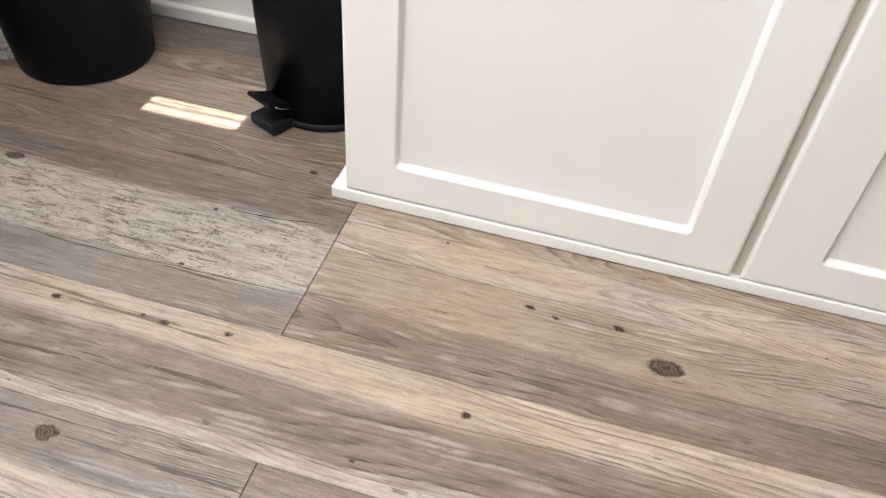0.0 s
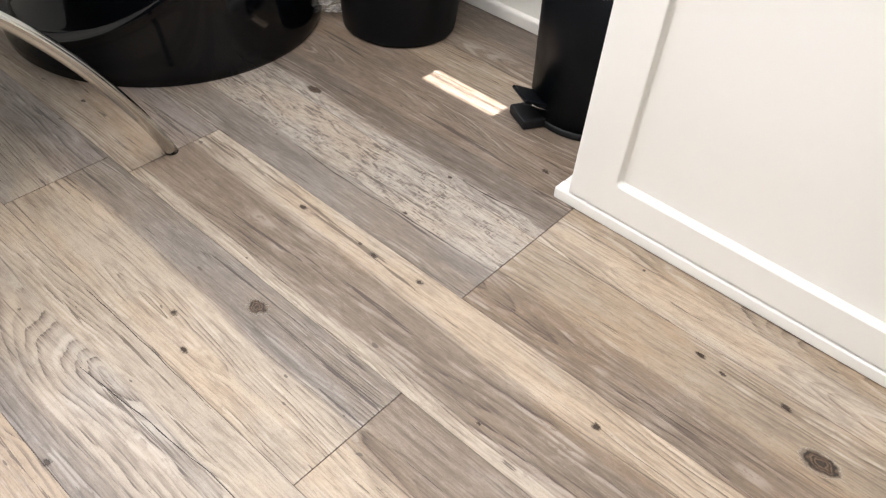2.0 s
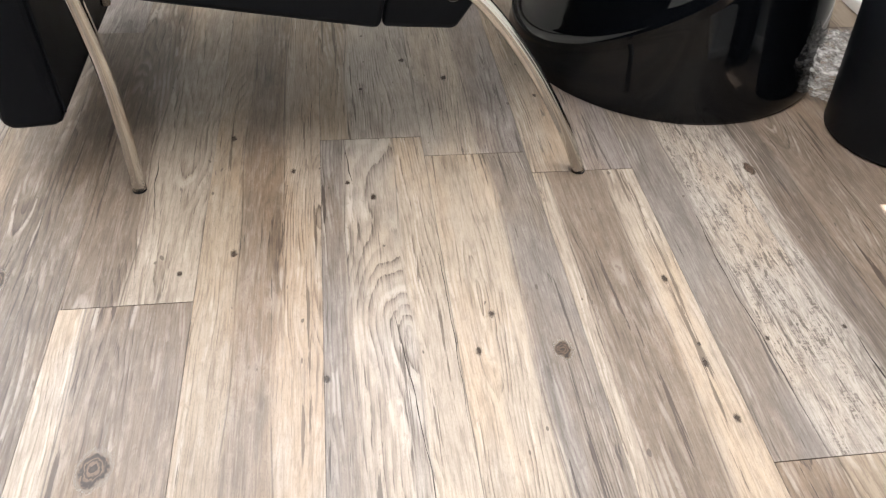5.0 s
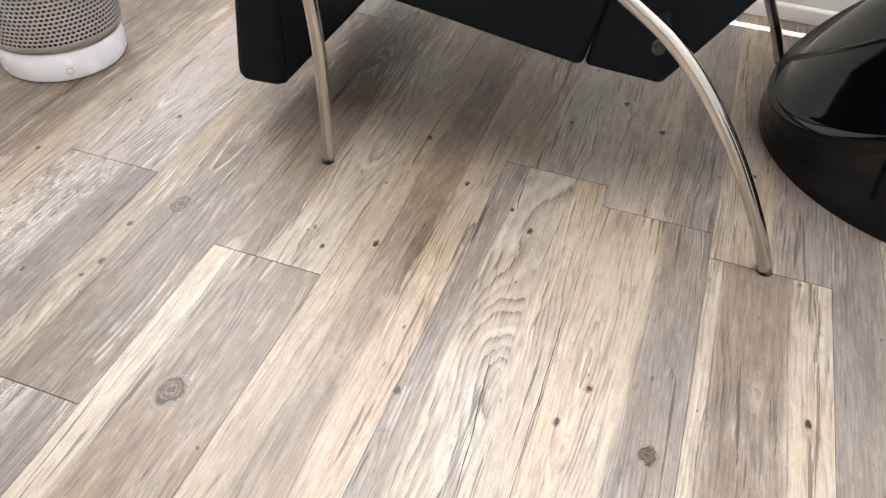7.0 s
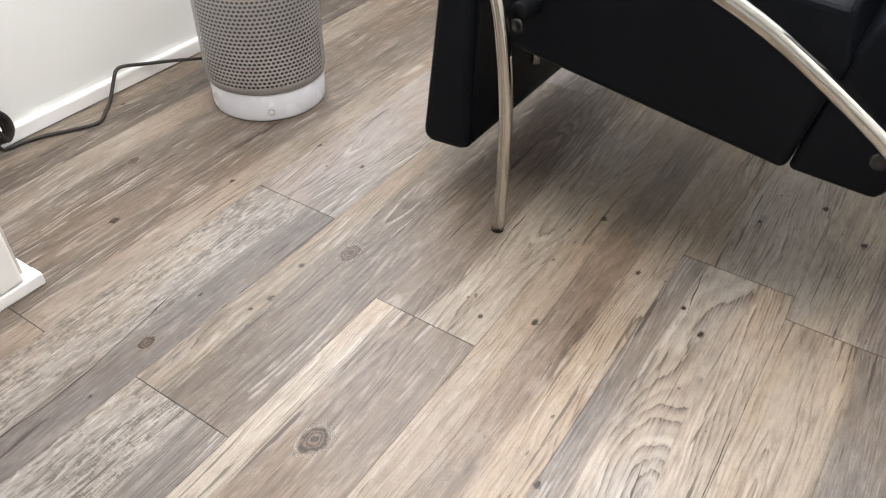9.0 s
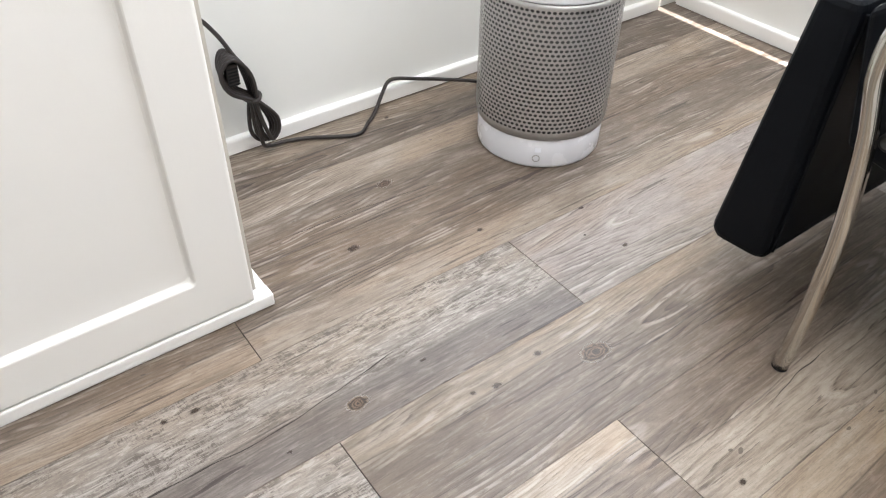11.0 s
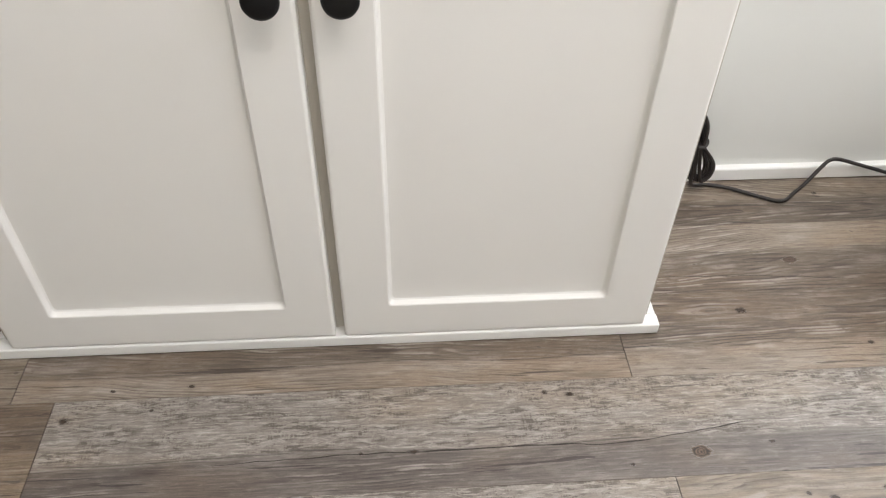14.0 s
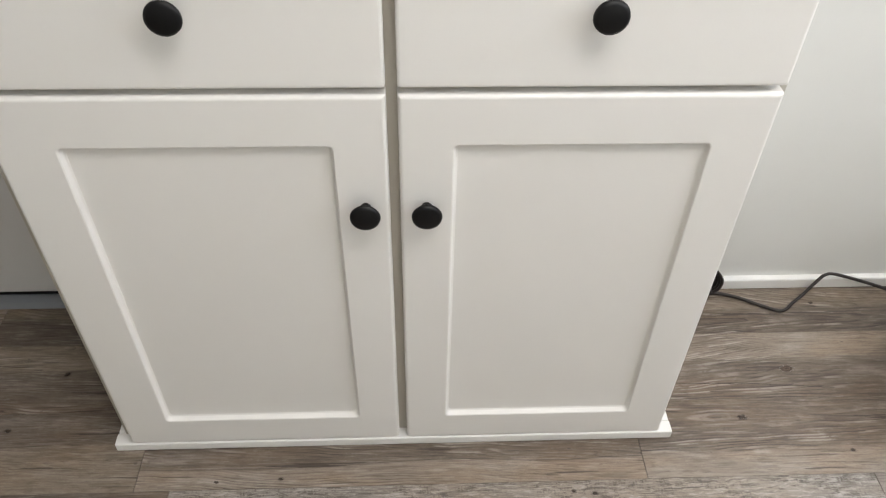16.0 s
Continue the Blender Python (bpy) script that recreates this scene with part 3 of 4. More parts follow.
for x, z, y0, y1 in ((0.264, 0.288, 1.058, 1.096), (-0.155, 0.325, 1.058, 1.094), (0.264, 0.288, 1.556, 1.60), (-0.155, 0.325, 1.558, 1.60)):
    bm = lathe([(0.006, 0.0), (0.007, 0.004), (0.007, y1 - y0 - 0.006), (0.010, y1 - y0)] if x > 0 else [(0.010, 0.0), (0.012, 0.004), (0.012, y1 - y0 - 0.006), (0.016, y1 - y0)], 28)
    bmesh.ops.transform(bm, matrix=Matrix.Translation((x, y0, z)) @ Matrix.Rotation(radians(-90), 4, "X"), verts=bm.verts[:])
    b = part("spacer", bm, BINBLACK, chair, "black bracket between tube and seat", smooth=True)
    bm = lathe([(0.0085, 0.0), (0.0092, 0.001), (0.0092, 0.004), (0.007, 0.0055), (0.005, 0.0055), (0.004, 0.004)], 24)
    bmesh.ops.transform(bm, matrix=Matrix.Translation((x, y0 + 0.001, z - 0.016)) @ Matrix.Rotation(radians(90), 4, "X"), verts=bm.verts[:])
    part("bolt", bm, DARKSTEEL, b, "dark steel bolt head", smooth=True)
part("support_rod", tube([(-0.152, 1.11, 0.24), (-0.150, 1.11, 0.33)], 0.006, 14, 1), CHROME, chair, "short chrome rod", smooth=True)


# ---- shampoo bowl pedestal ----
def pedestal(upper):
    """The moulded shell: below the curved ledge a flared skirt, above it a recessed column."""
    n, m, top = 144, 40, 0.62
    bm = bmesh.new()
    rings = []
    for j in range(m + 1):
        row = []
        for i in range(n):
            a = 2 * math.pi * i / n
            ledge = 0.05 + 0.18 * (1 + math.cos(a))
            u = j / m
            z = ledge + (top - ledge) * u ** 1.6 if upper else max(ledge * u, 0.0008)
            outer = 0.2835 - 0.16 * z - 0.004 * (1 - min(1, z / 0.015))
            k = z - ledge
            if upper:
                r = outer - 0.011 * min(1, k / 0.008) - 0.50 * max(0, k - 0.004) + 0.004 * math.exp(-(k / 0.006) ** 2)
            else:
                r = outer + 0.004 * math.exp(-(k / 0.012) ** 2)
            r = max(r, 0.115 + 0.02 * math.cos(2 * a))
            row.append(bm.verts.new((0.715 + r * math.cos(a), 1.425 + r * math.sin(a), z)))
        rings.append(row)
    for a, b in zip(rings, rings[1:]):
        for i in range(n):
            bm.faces.new((a[i], a[(i + 1) % n], b[(i + 1) % n], b[i]))
    if upper:
        bm.faces.new(rings[-1])
    else:
        bm.faces.new(rings[0][::-1])
    return bm


wash = thing("shampoo_pedestal", "glossy black moulded shampoo bowl pedestal on the floor", "pedestal")
part("skirt", pedestal(False), GLOSSBLACK, wash, smooth=True)
part("column", pedestal(True), GLOSSBLACK, wash, "glossy black recessed column", smooth=True)


# ---- bins and the bag ----
def open_bin(x, y, r0, r1, h, material, label):
    t = thing("waste_bin", label, "bin")
    part("bucket", lathe([(r0 - 0.006, 0.0008), (r0 - 0.001, 0.003), (r0, 0.009), (r0 + (r1 - r0) * 0.5, h * 0.5), (r1, h - 0.008),
                          (r1 - 0.003, h - 0.008), (r0 - 0.004, 0.006)], 72, (x, y)), material, t, smooth=True)
    part("rim", lathe([(r1 - 0.003, h - 0.0078), (r1 + 0.003, h - 0.0075), (r1 + 0.0035, h - 0.003), (r1 + 0.001, h), (r1 - 0.002, h - 0.001), (r1 - 0.003, h - 0.0078)], 72, (x, y), False), material, t, smooth=True)
    return t


open_bin(0.998, 1.105, 0.106, 0.134, 0.31, BINBLACK, "round matt black plastic waste bin, tapered towards the floor")

PX, PY = 1.012, 0.690
pb = thing("pedal_bin", "slim black cylindrical pedal bin with a clear liner over its rim", "bin")
part("body", lathe([(0.0925, 0.010), (0.104, 0.252), (0.102, 0.256), (0.097, 0.256), (0.086, 0.06)], 72, (PX, PY)), BINSTEEL, pb, smooth=True)
part("base_ring", lathe([(0.088, 0.0008), (0.095, 0.002), (0.0955, 0.010), (0.093, 0.0125), (0.06, 0.0125)], 72, (PX, PY)), RUBBER, pb, "black plastic foot ring", smooth=True)
part("inner_bucket", lathe([(0.078, 0.02), (0.091, 0.262), (0.0945, 0.264), (0.0945, 0.262), (0.0765, 0.03)], 56, (PX, PY)), DARKHOLE, pb, smooth=True)


def liner():
    """A thin bag folded over the rim, wrinkled, with an uneven hem."""
    n, m = 120, 14
    bm = bmesh.new()
    rings = []
    for j in range(m + 1):
        row = []
        for i in range(n):
            a = 2 * math.pi * i / n
            hem = 0.240 + 0.009 * noise.noise((math.cos(a) * 2.5, math.sin(a) * 2.5, 3.0))
            u = j / m
            z = hem + (0.271 - hem) * u + 0.003 * noise.noise((math.cos(a) * 4, math.sin(a) * 4, 9.0)) * u
            w = noise.noise((math.cos(a) * 9, math.sin(a) * 9, u * 3.0)) * 0.0035 + noise.noise((math.cos(a) * 25, math.sin(a) * 25, u * 4.0)) * 0.0015
            r = 0.108 - 0.005 * u * u + max(w, -0.002)
            row.append(bm.verts.new((PX + r * math.cos(a), PY + r * math.sin(a), z)))
        rings.append(row)
    for a, b in zip(rings, rings[1:]):
        for i in range(n):
            bm.faces.new((a[i], a[(i + 1) % n], b[(i + 1) % n], b[i]))
    return bm


part("liner", liner(), FILM, pb, "clear crumpled bin liner", smooth=True)
face_turn = math.atan2(0.7485 - PY, 0.8985 - PX)
turn = Matrix.Translation((PX, PY, 0)) @ Matrix.Rotation(face_turn, 4, "Z")


def turned(bm):
    bmesh.ops.transform(bm, matrix=turn, verts=bm.verts[:])
    return bm


part("pedal_foot", turned(box((0.088, -0.027, 0.0008), (0.128, 0.027, 0.017), 0.003)), RUBBER, pb, "black rubber block under the pedal")
part("pedal", turned(prism([(0.080, 0.036), (0.128, 0.055), (0.131, 0.053), (0.130, 0.049), (0.082, 0.029)], "y", -0.024, 0.024, 0.0012)), BINSTEEL, pb, "raised black steel pedal")
for side in (-0.0245, 0.0245):
    part("pedal_edge", turned(tube([(0.083, side, 0.030), (0.104, side, 0.038), (0.118, side, 0.046)], 0.0018, 8, 4)), CHROME, pb, "bright worn pedal edge", smooth=True)


def crumpled(x, y, rx, ry, rz):
    bm = bmesh.new()
    bmesh.ops.create_icosphere(bm, subdivisions=5, radius=1.0)
    for v in bm.verts:
        c = v.co.copy()
        k = 1 + 0.35 * noise.noise(c * 1.6) + 0.20 * abs(noise.noise(c * 4.0 + Vector((3, 1, 2)))) + 0.10 * abs(noise.noise(c * 9.0))
        v.co = Vector((x + rx * c.x * k, y + ry * c.y * k, max(0.0008, rz * 0.9 + rz * c.z * k)))
    return bm


bag = tagged(part("plastic_bag", crumpled(0.950, 1.236, 0.058, 0.060, 0.054), BAGFILM), "crumpled clear plastic bag lying on the floor", "plastic bag")


# ---- air purifier ----
def purifier(x, y):
    t = thing("air_purifier", "cylindrical air purifier with perforated silver body on a white base", "air purifier")
    c = (x, y)
    part("base", lathe([(0.097, 0.0008), (0.1005, 0.002), (0.1015, 0.006), (0.1025, 0.050), (0.1015, 0.0525)], 96, c), WHITEPLASTIC, t, "white plastic base", smooth=True)
    R, z0, z1 = 0.1065, 0.066, 0.262
    part("lower_band", lathe([(0.1015, 0.0526), (0.1045, 0.0535), (R, 0.066)], 96, c, False), SILVER, t, "satin silver band", smooth=True)
    part("core", lathe([(R - 0.006, z0 - 0.01), (R - 0.006, z1 + 0.008)], 72, c), GREYMESH, t, smooth=True)
    # perforated sleeve: rows of small round-cornered holes, every second row offset
    rows, cols = 28, 86
    bm = bmesh.new()
    dz, da = (z1 - z0) / rows, 2 * math.pi / cols
    hole, gz = 0.37, 0.32

    def at(a, z, r=R):
        return bm.verts.new((x + r * math.cos(a), y + r * math.sin(a), z))
    for j in range(rows):
        zb, zt = z0 + j * dz, z0 + (j + 1) * dz
        zm = (zb + zt) / 2
        for i in range(cols):
            a0 = (i + 0.5 * (j % 2)) * da
            a1, am = a0 + da, a0 + da / 2
            o = [at(a0, zb), at(am, zb), at(a1, zb), at(a1, zm), at(a1, zt), at(am, zt), at(a0, zt), at(a0, zm)]
            h = [at(am + hole * da * math.cos(k), zm + gz * dz * math.sin(k)) for k in [math.pi * (1.25 + 0.25 * q) for q in range(8)]]
            for q in range(8):
                bm.faces.new((o[q], o[(q + 1) % 8], h[(q + 1) % 8], h[q]))
    part("perforated_sleeve", bm, SILVER, t, "satin silver sleeve with rows of small round holes")
    part("upper_band", lathe([(R, z1), (R + 0.0005, z1 + 0.004), (R - 0.003, z1 + 0.006)], 96, c, False), SILVER, t, "satin silver band", smooth=True)
    part("top", lathe([(R - 0.0035, z1 + 0.0065), (R - 0.001, z1 + 0.010), (R - 0.010, z1 + 0.030), (0.078, z1 + 0.038), (0.056, z1 + 0.040), (0.052, z1 + 0.034), (0.048, z1 + 0.015)], 96, c), WHITEPLASTIC, t, "white shoulder ring", smooth=True)
    part("throat", lathe([(0.0475, z1 + 0.016), (0.046, z1 + 0.045), (0.036, z1 + 0.048), (0.030, z1 + 0.030)], 64, c), DARKHOLE, t, "dark round opening", smooth=True)
    # button on the side that faces into the room
    ang = math.radians(-44)
    place = Matrix.Translation((x, y, 0.019)) @ Matrix.Rotation(ang, 4, "Z") @ Matrix.Translation((0.1012, 0, 0)) @ Matrix.Rotation(radians(90), 4, "Y")
    bm = bmesh.new()
    prof = [(0.0062, 0.0), (0.0062, 0.0012), (0.0050, 0.0012), (0.0050, 0.0)]
    rings = [[bm.verts.new((r * math.cos(2 * math.pi * i / 32), r * math.sin(2 * math.pi * i / 32), z)) for i in range(32)] for r, z in prof]
    for a, b in zip(rings, rings[1:]):
        for i in range(32):
            bm.faces.new((a[i], a[(i + 1) % 32], b[(i + 1) % 32], b[i]))
    bmesh.ops.transform(bm, matrix=place, verts=bm.verts[:])
    part("button", bm, SILVER, t, "small round power button")
    glow = Nodes("display_glow")
    glow = glow.set(Base_Color=(0.82, 0.84, 0.9, 1), Emission_Color=(0.9, 0.95, 1, 1), Emission_Strength=0.012)
    place = Matrix.Translation((x, y, 0.035)) @ Matrix.Rotation(ang + 0.02, 4, "Z")
    bm = box((0.1015, -0.005, -0.0045), (0.1029, 0.005, 0.0045), 0.0006)
    bmesh.ops.transform(bm, matrix=place, verts=bm.verts[:])
    part("display", bm, glow, t, "small lit white display")
    return t


PURX, PURY = -0.709, 1.155
purifier(PURX, PURY)

# its flex: along the floor, over the skirting, then a tied bundle by the cabinet
CR = 0.0033
cord = thing("power_cord", "dark brown flex with a tied bundle hanging by the wall", "power cord")
part("flex", tube([(-0.800, 1.215, 0.020), (-0.85, 1.213, 0.006), (-0.90, 1.180, 0.008), (-0.925, 1.12, 0.020), (-0.936, 1.065, 0.033), (-0.937, 1.022, 0.046), (-0.934, 1.003, 0.047), (-0.929, 0.990, 0.037),
                   (-0.915, 0.962, 0.010), (-0.899, 0.938, 0.0045), (-0.878, 0.908, 0.004), (-0.892, 0.872, 0.004), (-0.915, 0.832, 0.004), (-0.928, 0.795, 0.004), (-0.924, 0.768, 0.008), (-0.916, 0.754, 0.018), (-0.913, 0.750, 0.036), (-0.914, 0.748, 0.070)], CR, 12, 8), CORD, cord, smooth=True)
KX, KY, KZ = -0.914, 0.746, 0.108
for i in range(5):
    k, dx = i / 4, 0.0058 * i - 0.011
    up = [(KX + dx, KY + 0.002 - 0.003 * k, KZ), (KX + dx, KY - 0.024 - 0.012 * k, KZ + 0.022), (KX + dx, KY - 0.040 - 0.006 * k, KZ + 0.054), (KX + dx, KY - 0.032 + 0.004 * k, KZ + 0.079 - 0.006 * k),
          (KX + dx, KY - 0.013 + 0.004 * k, KZ + 0.066 - 0.008 * k), (KX + dx, KY - 0.003 + 0.004 * k, KZ + 0.034), (KX + dx, KY + 0.003, KZ)]
    part("upper_loop", tube(up, CR, 10, 6), CORD, cord, smooth=True)
for i in range(4):
    k, dx = i / 3, 0.0066 * i - 0.010
    dn = [(KX + dx, KY, KZ), (KX + dx, KY - 0.006 + 0.012 * k, KZ - 0.036), (KX + dx, KY - 0.006 + 0.020 * k, KZ - 0.066), (KX + dx, KY + 0.008 + 0.012 * k, KZ - 0.084 + 0.008 * k),
          (KX + dx, KY + 0.026 + 0.006 * k, KZ - 0.072 + 0.010 * k), (KX + dx, KY + 0.024 + 0.006 * k, KZ - 0.045 + 0.008 * k), (KX + dx, KY + 0.005, KZ - 0.004)]
    part("lower_loop", tube(dn, CR, 10, 6), CORD, cord, smooth=True)
part("tie", tube([(KX - 0.014, KY - 0.008, KZ - 0.002), (KX + 0.002, KY - 0.011, KZ), (KX + 0.016, KY, KZ), (KX + 0.002, KY + 0.012, KZ + 0.002), (KX - 0.014, KY + 0.009, KZ + 0.002)], 0.0036, 10, 6), CORD, cord, smooth=True)
part("flex", tube([(KX, KY - 0.012, KZ + 0.060), (KX - 0.002, KY - 0.022, KZ + 0.082), (KX - 0.008, KY - 0.034, KZ + 0.106), (KX - 0.012, KY - 0.056, KZ + 0.135), (KX - 0.014, KY - 0.11, KZ + 0.18)], CR, 12, 8), CORD, cord, smooth=True)
plug = part("plug", box((KX - 0.010, KY - 0.034, KZ + 0.026), (KX + 0.004, KY - 0.015, KZ + 0.062), 0.003), CORD, cord, "ribbed dark plug inside the bundle")
for i in range(6):
    part("rib", box((KX + 0.0042, KY - 0.033, KZ + 0.029 + 0.005 * i), (KX + 0.0055, KY - 0.016, KZ + 0.031 + 0.005 * i)), RUBBER, plug)


# ---- floor planks, knots and cracks ----
CREAM, TAN, BROWN, GREY, DARK, WHITE, MAUVE, PINK = ((0.475, 0.400, 0.322), (0.368, 0.294, 0.220), (0.240, 0.185, 0.140), (0.246, 0.214, 0.190),
                                                     (0.180, 0.142, 0.114), (0.440, 0.392, 0.345), (0.292, 0.252, 0.232), (0.405, 0.330, 0.260))
X0, W = -0.521, 0.1524
SLATE = (0.222, 0.186, 0.164)
# by column: joints along it, and for each plank from back to end its strips as (share of width, colour, crackle)
PLANKS = {
    -3: ([0.30, 1.214], [[(1.0, TAN, 0)], [(0.5, MAUVE, 0), (0.5, BROWN, 0)], [(1.0, TAN, 0)]]),
    -2: ([-0.62, 1.30], [[(0.6, PINK, 0), (0.4, TAN, 0)], [(0.50, TAN, 0), (0.50, BROWN, 0)], [(1.0, BROWN, 0)]]),
    -1: ([-0.10], [[(0.4, TAN, 0), (0.6, BROWN, 0)], [(0.42, PINK, 0.1), (0.58, BROWN, 0)]]),
    0: ([-0.277, 0.554], [[(0.4, BROWN, 0), (0.6, TAN, 0)], [(0.72, BROWN, 0), (0.28, PINK, 0)], [(0.66, BROWN, 0), (0.34, PINK, 0)]]),
    1: ([-0.22, 0.933], [[(0.5, BROWN, 0), (0.5, TAN, 0)], [(0.64, WHITE, 1), (0.36, SLATE, 0)], [(0.72, MAUVE, 0.1), (0.28, GREY, 0)]]),
    2: ([-0.344, 0.570, 1.484], [[(0.5, TAN, 0), (0.5, GREY, 0)], [(0.62, WHITE, 1), (0.38, GREY, 0)], [(0.24, TAN, 0), (0.40, BROWN, 0), (0.36, BROWN, 0)], [(1.0, MAUVE, 0)]]),
    3: ([-0.08, 0.834], [[(1.0, TAN, 0)], [(0.22, CREAM, 0), (0.78, BROWN, 0)], [(0.47, BROWN, 0), (0.53, CREAM, 0.15)]]),
    4: ([-0.30, 1.60], [[(0.6, BROWN, 0), (0.4, TAN, 0)], [(0.30, TAN, 0), (0.36, BROWN, 0), (0.34, PINK, 0)], [(1.0, MAUVE, 0)]]),
    5: ([-0.40, 1.145], [[(1.0, TAN, 0)], [(0.22, GREY, 0), (0.46, WHITE, 0), (0.32, CREAM, 0)], [(0.30, TAN, 0), (0.70, WHITE, 0)]]),
    6: ([-0.70, 0.516, 1.097], [[(1.0, BROWN, 0)], [(0.44, CREAM, 0), (0.56, BROWN, 0)], [(0.58, CREAM, 0), (0.42, GREY, 0)], [(0.55, WHITE, 0), (0.45, MAUVE, 0)]]),
    7: ([-0.17, 1.047], [[(1.0, BROWN, 0)], [(0.10, CREAM, 0), (0.56, BROWN, 0), (0.34, CREAM, 0)], [(0.5, PINK, 0), (0.5, MAUVE, 0)]]),
    8: ([-0.50, 0.560, 1.474], [[(1.0, TAN, 0)], [(0.44, BROWN, 0), (0.56, TAN, 0)], [(0.40, GREY, 0), (0.60, WHITE, 1)], [(1.0, TAN, 0)]]),
    9: ([-0.60, 0.560, 1.43], [[(1.0, TAN, 0)], [(0.40, CREAM, 0), (0.60, TAN, 0)], [(0.16, WHITE, 0.8), (0.36, DARK, 0), (0.48, BROWN, 0)], [(1.0, BROWN, 0)]]),
    10: ([-0.30, 1.52], [[(1.0, BROWN, 0)], [(0.5, BROWN, 0), (0.5, TAN, 0)], [(1.0, TAN, 0)]]),
    11: ([-0.25, 1.45], [[(1.0, BROWN, 0)], [(0.5, BROWN, 0), (0.5, DARK, 0)], [(0.6, BROWN, 0), (0.4, TAN, 0)]]),
}


# by column: dimmer light on the left floor, multiplied into the plank colours
PAINTED_SHADE = {-3: 0.66, -2: 0.64, -1: 0.76, 0: 0.72, 1: 0.68, 2: 0.70, 3: 0.88}
# strips whose figure the floor shows plainly: column, plank, strip -> axis of the arches (x), where they begin (y), their slope (over 0.25: a whorl) and rings per metre
FIGURES = {(5, 1, 1): (0.180, 0.800, 0.30, 145), (5, 1, 2): (0.272, 0.905, -0.07, 180), (0, 2, 0): (-0.63, 0.72, 0.03, 190), (2, 2, 1): (-0.30, 0.70, -0.06, 150),
           (3, 2, 0): (-0.19, 0.98, 0.08, 170), (4, 1, 1): (0.03, 0.45, 0.04, 140), (7, 1, 1): (0.47, 0.30, -0.05, 130), (8, 1, 0): (0.58, -0.05, -0.05, 140),
           (8, 1, 1): (0.64, 0.45, 0.04, 190), (9, 1, 1): (0.79, 0.10, 0.12, 170), (9, 2, 2): (0.80, 0.92, -0.12, 180), (1, 2, 0): (-0.46, 1.05, -0.12, 170),
           (-2, 1, 0): (-0.90, 0.84, 0.12, 170), (-2, 1, 1): (-0.86, 0.80, 0.06, 150), (3, 1, 1): (-0.15, 0.66, 0.05, 170), (9, 1, 0): (0.73, 0.35, 0.14, 170)}


def plank(x0, x1, y0, y1, strips, figures):
    """One printed plank: a thin board whose top is divided into strips, each with its own figure and a boundary that wanders."""
    me = bpy.data.meshes.new("plank")
    g, e, soft_edge = 0.00030, 0.00055, 0.005
    count = max(6, int((y1 - y0) / 0.03))
    rows = [y0 + e + (y1 - y0 - 2 * e) * k / count for k in range(count + 1)]
    cuts, done = [x0 + g], 0.0
    for share, colour, rough_saw in strips[:-1]:
        done += share
        cuts.append(x0 + done * (x1 - x0))
    cuts.append(x1 - g)
    tones = [(*colour, rough_saw) for share, colour, rough_saw in strips]
    mean = lambda one, two: tuple((u + v) / 2 for u, v in zip(one, two))
    verts, faces, tone, fig = [], [], [], []
    for i, own in enumerate(tones):
        first, last = i == 0, i == len(tones) - 1
        near, far = own if first else mean(own, tones[i - 1]), own if last else mean(own, tones[i + 1])
        start = len(verts)
        for y in rows:
            lo = cuts[i] + (0 if first else 0.010 * noise.noise((cuts[i] * 31, y * 5.0, 2.0)))
            hi = cuts[i + 1] + (0 if last else 0.010 * noise.noise((cuts[i + 1] * 31, y * 5.0, 2.0)))
            inset = min(soft_edge, 0.3 * (hi - lo))
            line = [0.45 if noise.noise((cut * 17, y * 7.0, 8.0)) > -0.05 else 0.85 for cut in (cuts[i], cuts[i + 1])]
            verts += [(x, y, 0.0) for x in (lo, lo + 0.0014, lo + inset, hi - inset, hi - 0.0014, hi)]
            tone += [near if first else (*(line[0] * v for v in near[:3]), near[3]), near, own, own, far, far if last else (*(line[1] * v for v in far[:3]), far[3])]
            fig += [figures[i]] * 6
        for j in range(count):
            for k in range(5):
                v = start + 6 * j + k
                faces.append((v, v + 1, v + 7, v + 6))
    low = len(verts)
    xa, xb, ya, yb = x0 + g, x1 - g, rows[0], rows[-1]
    verts += [(xa, ya, 0.0), (xb, ya, 0.0), (xb, yb, 0.0), (xa, yb, 0.0), (xa, ya, -0.0045), (xb, ya, -0.0045), (xb, yb, -0.0045), (xa, yb, -0.0045)]
    tone += [(*DARK, 0)] * 8
    fig += [figures[0]] * 8
    faces += [(low, low + 4, low + 5, low + 1), (low + 1, low + 5, low + 6, low + 2), (low + 2, low + 6, low + 7, low + 3), (low + 3, low + 7, low + 4, low), (low + 4, low + 7, low + 6, low + 5)]
    me.from_pydata(verts, [], faces)
    for name, values in (("tint", tone), ("figure", fig)):
        layer = me.color_attributes.new(name, "FLOAT_COLOR", "POINT")
        layer.data.foreach_set("color", [v for four in values for v in four])
    me.materials.append(FLOOR)
    ob = new("plank", me)
    ob.parent = subfloor
    return ob


boards = []
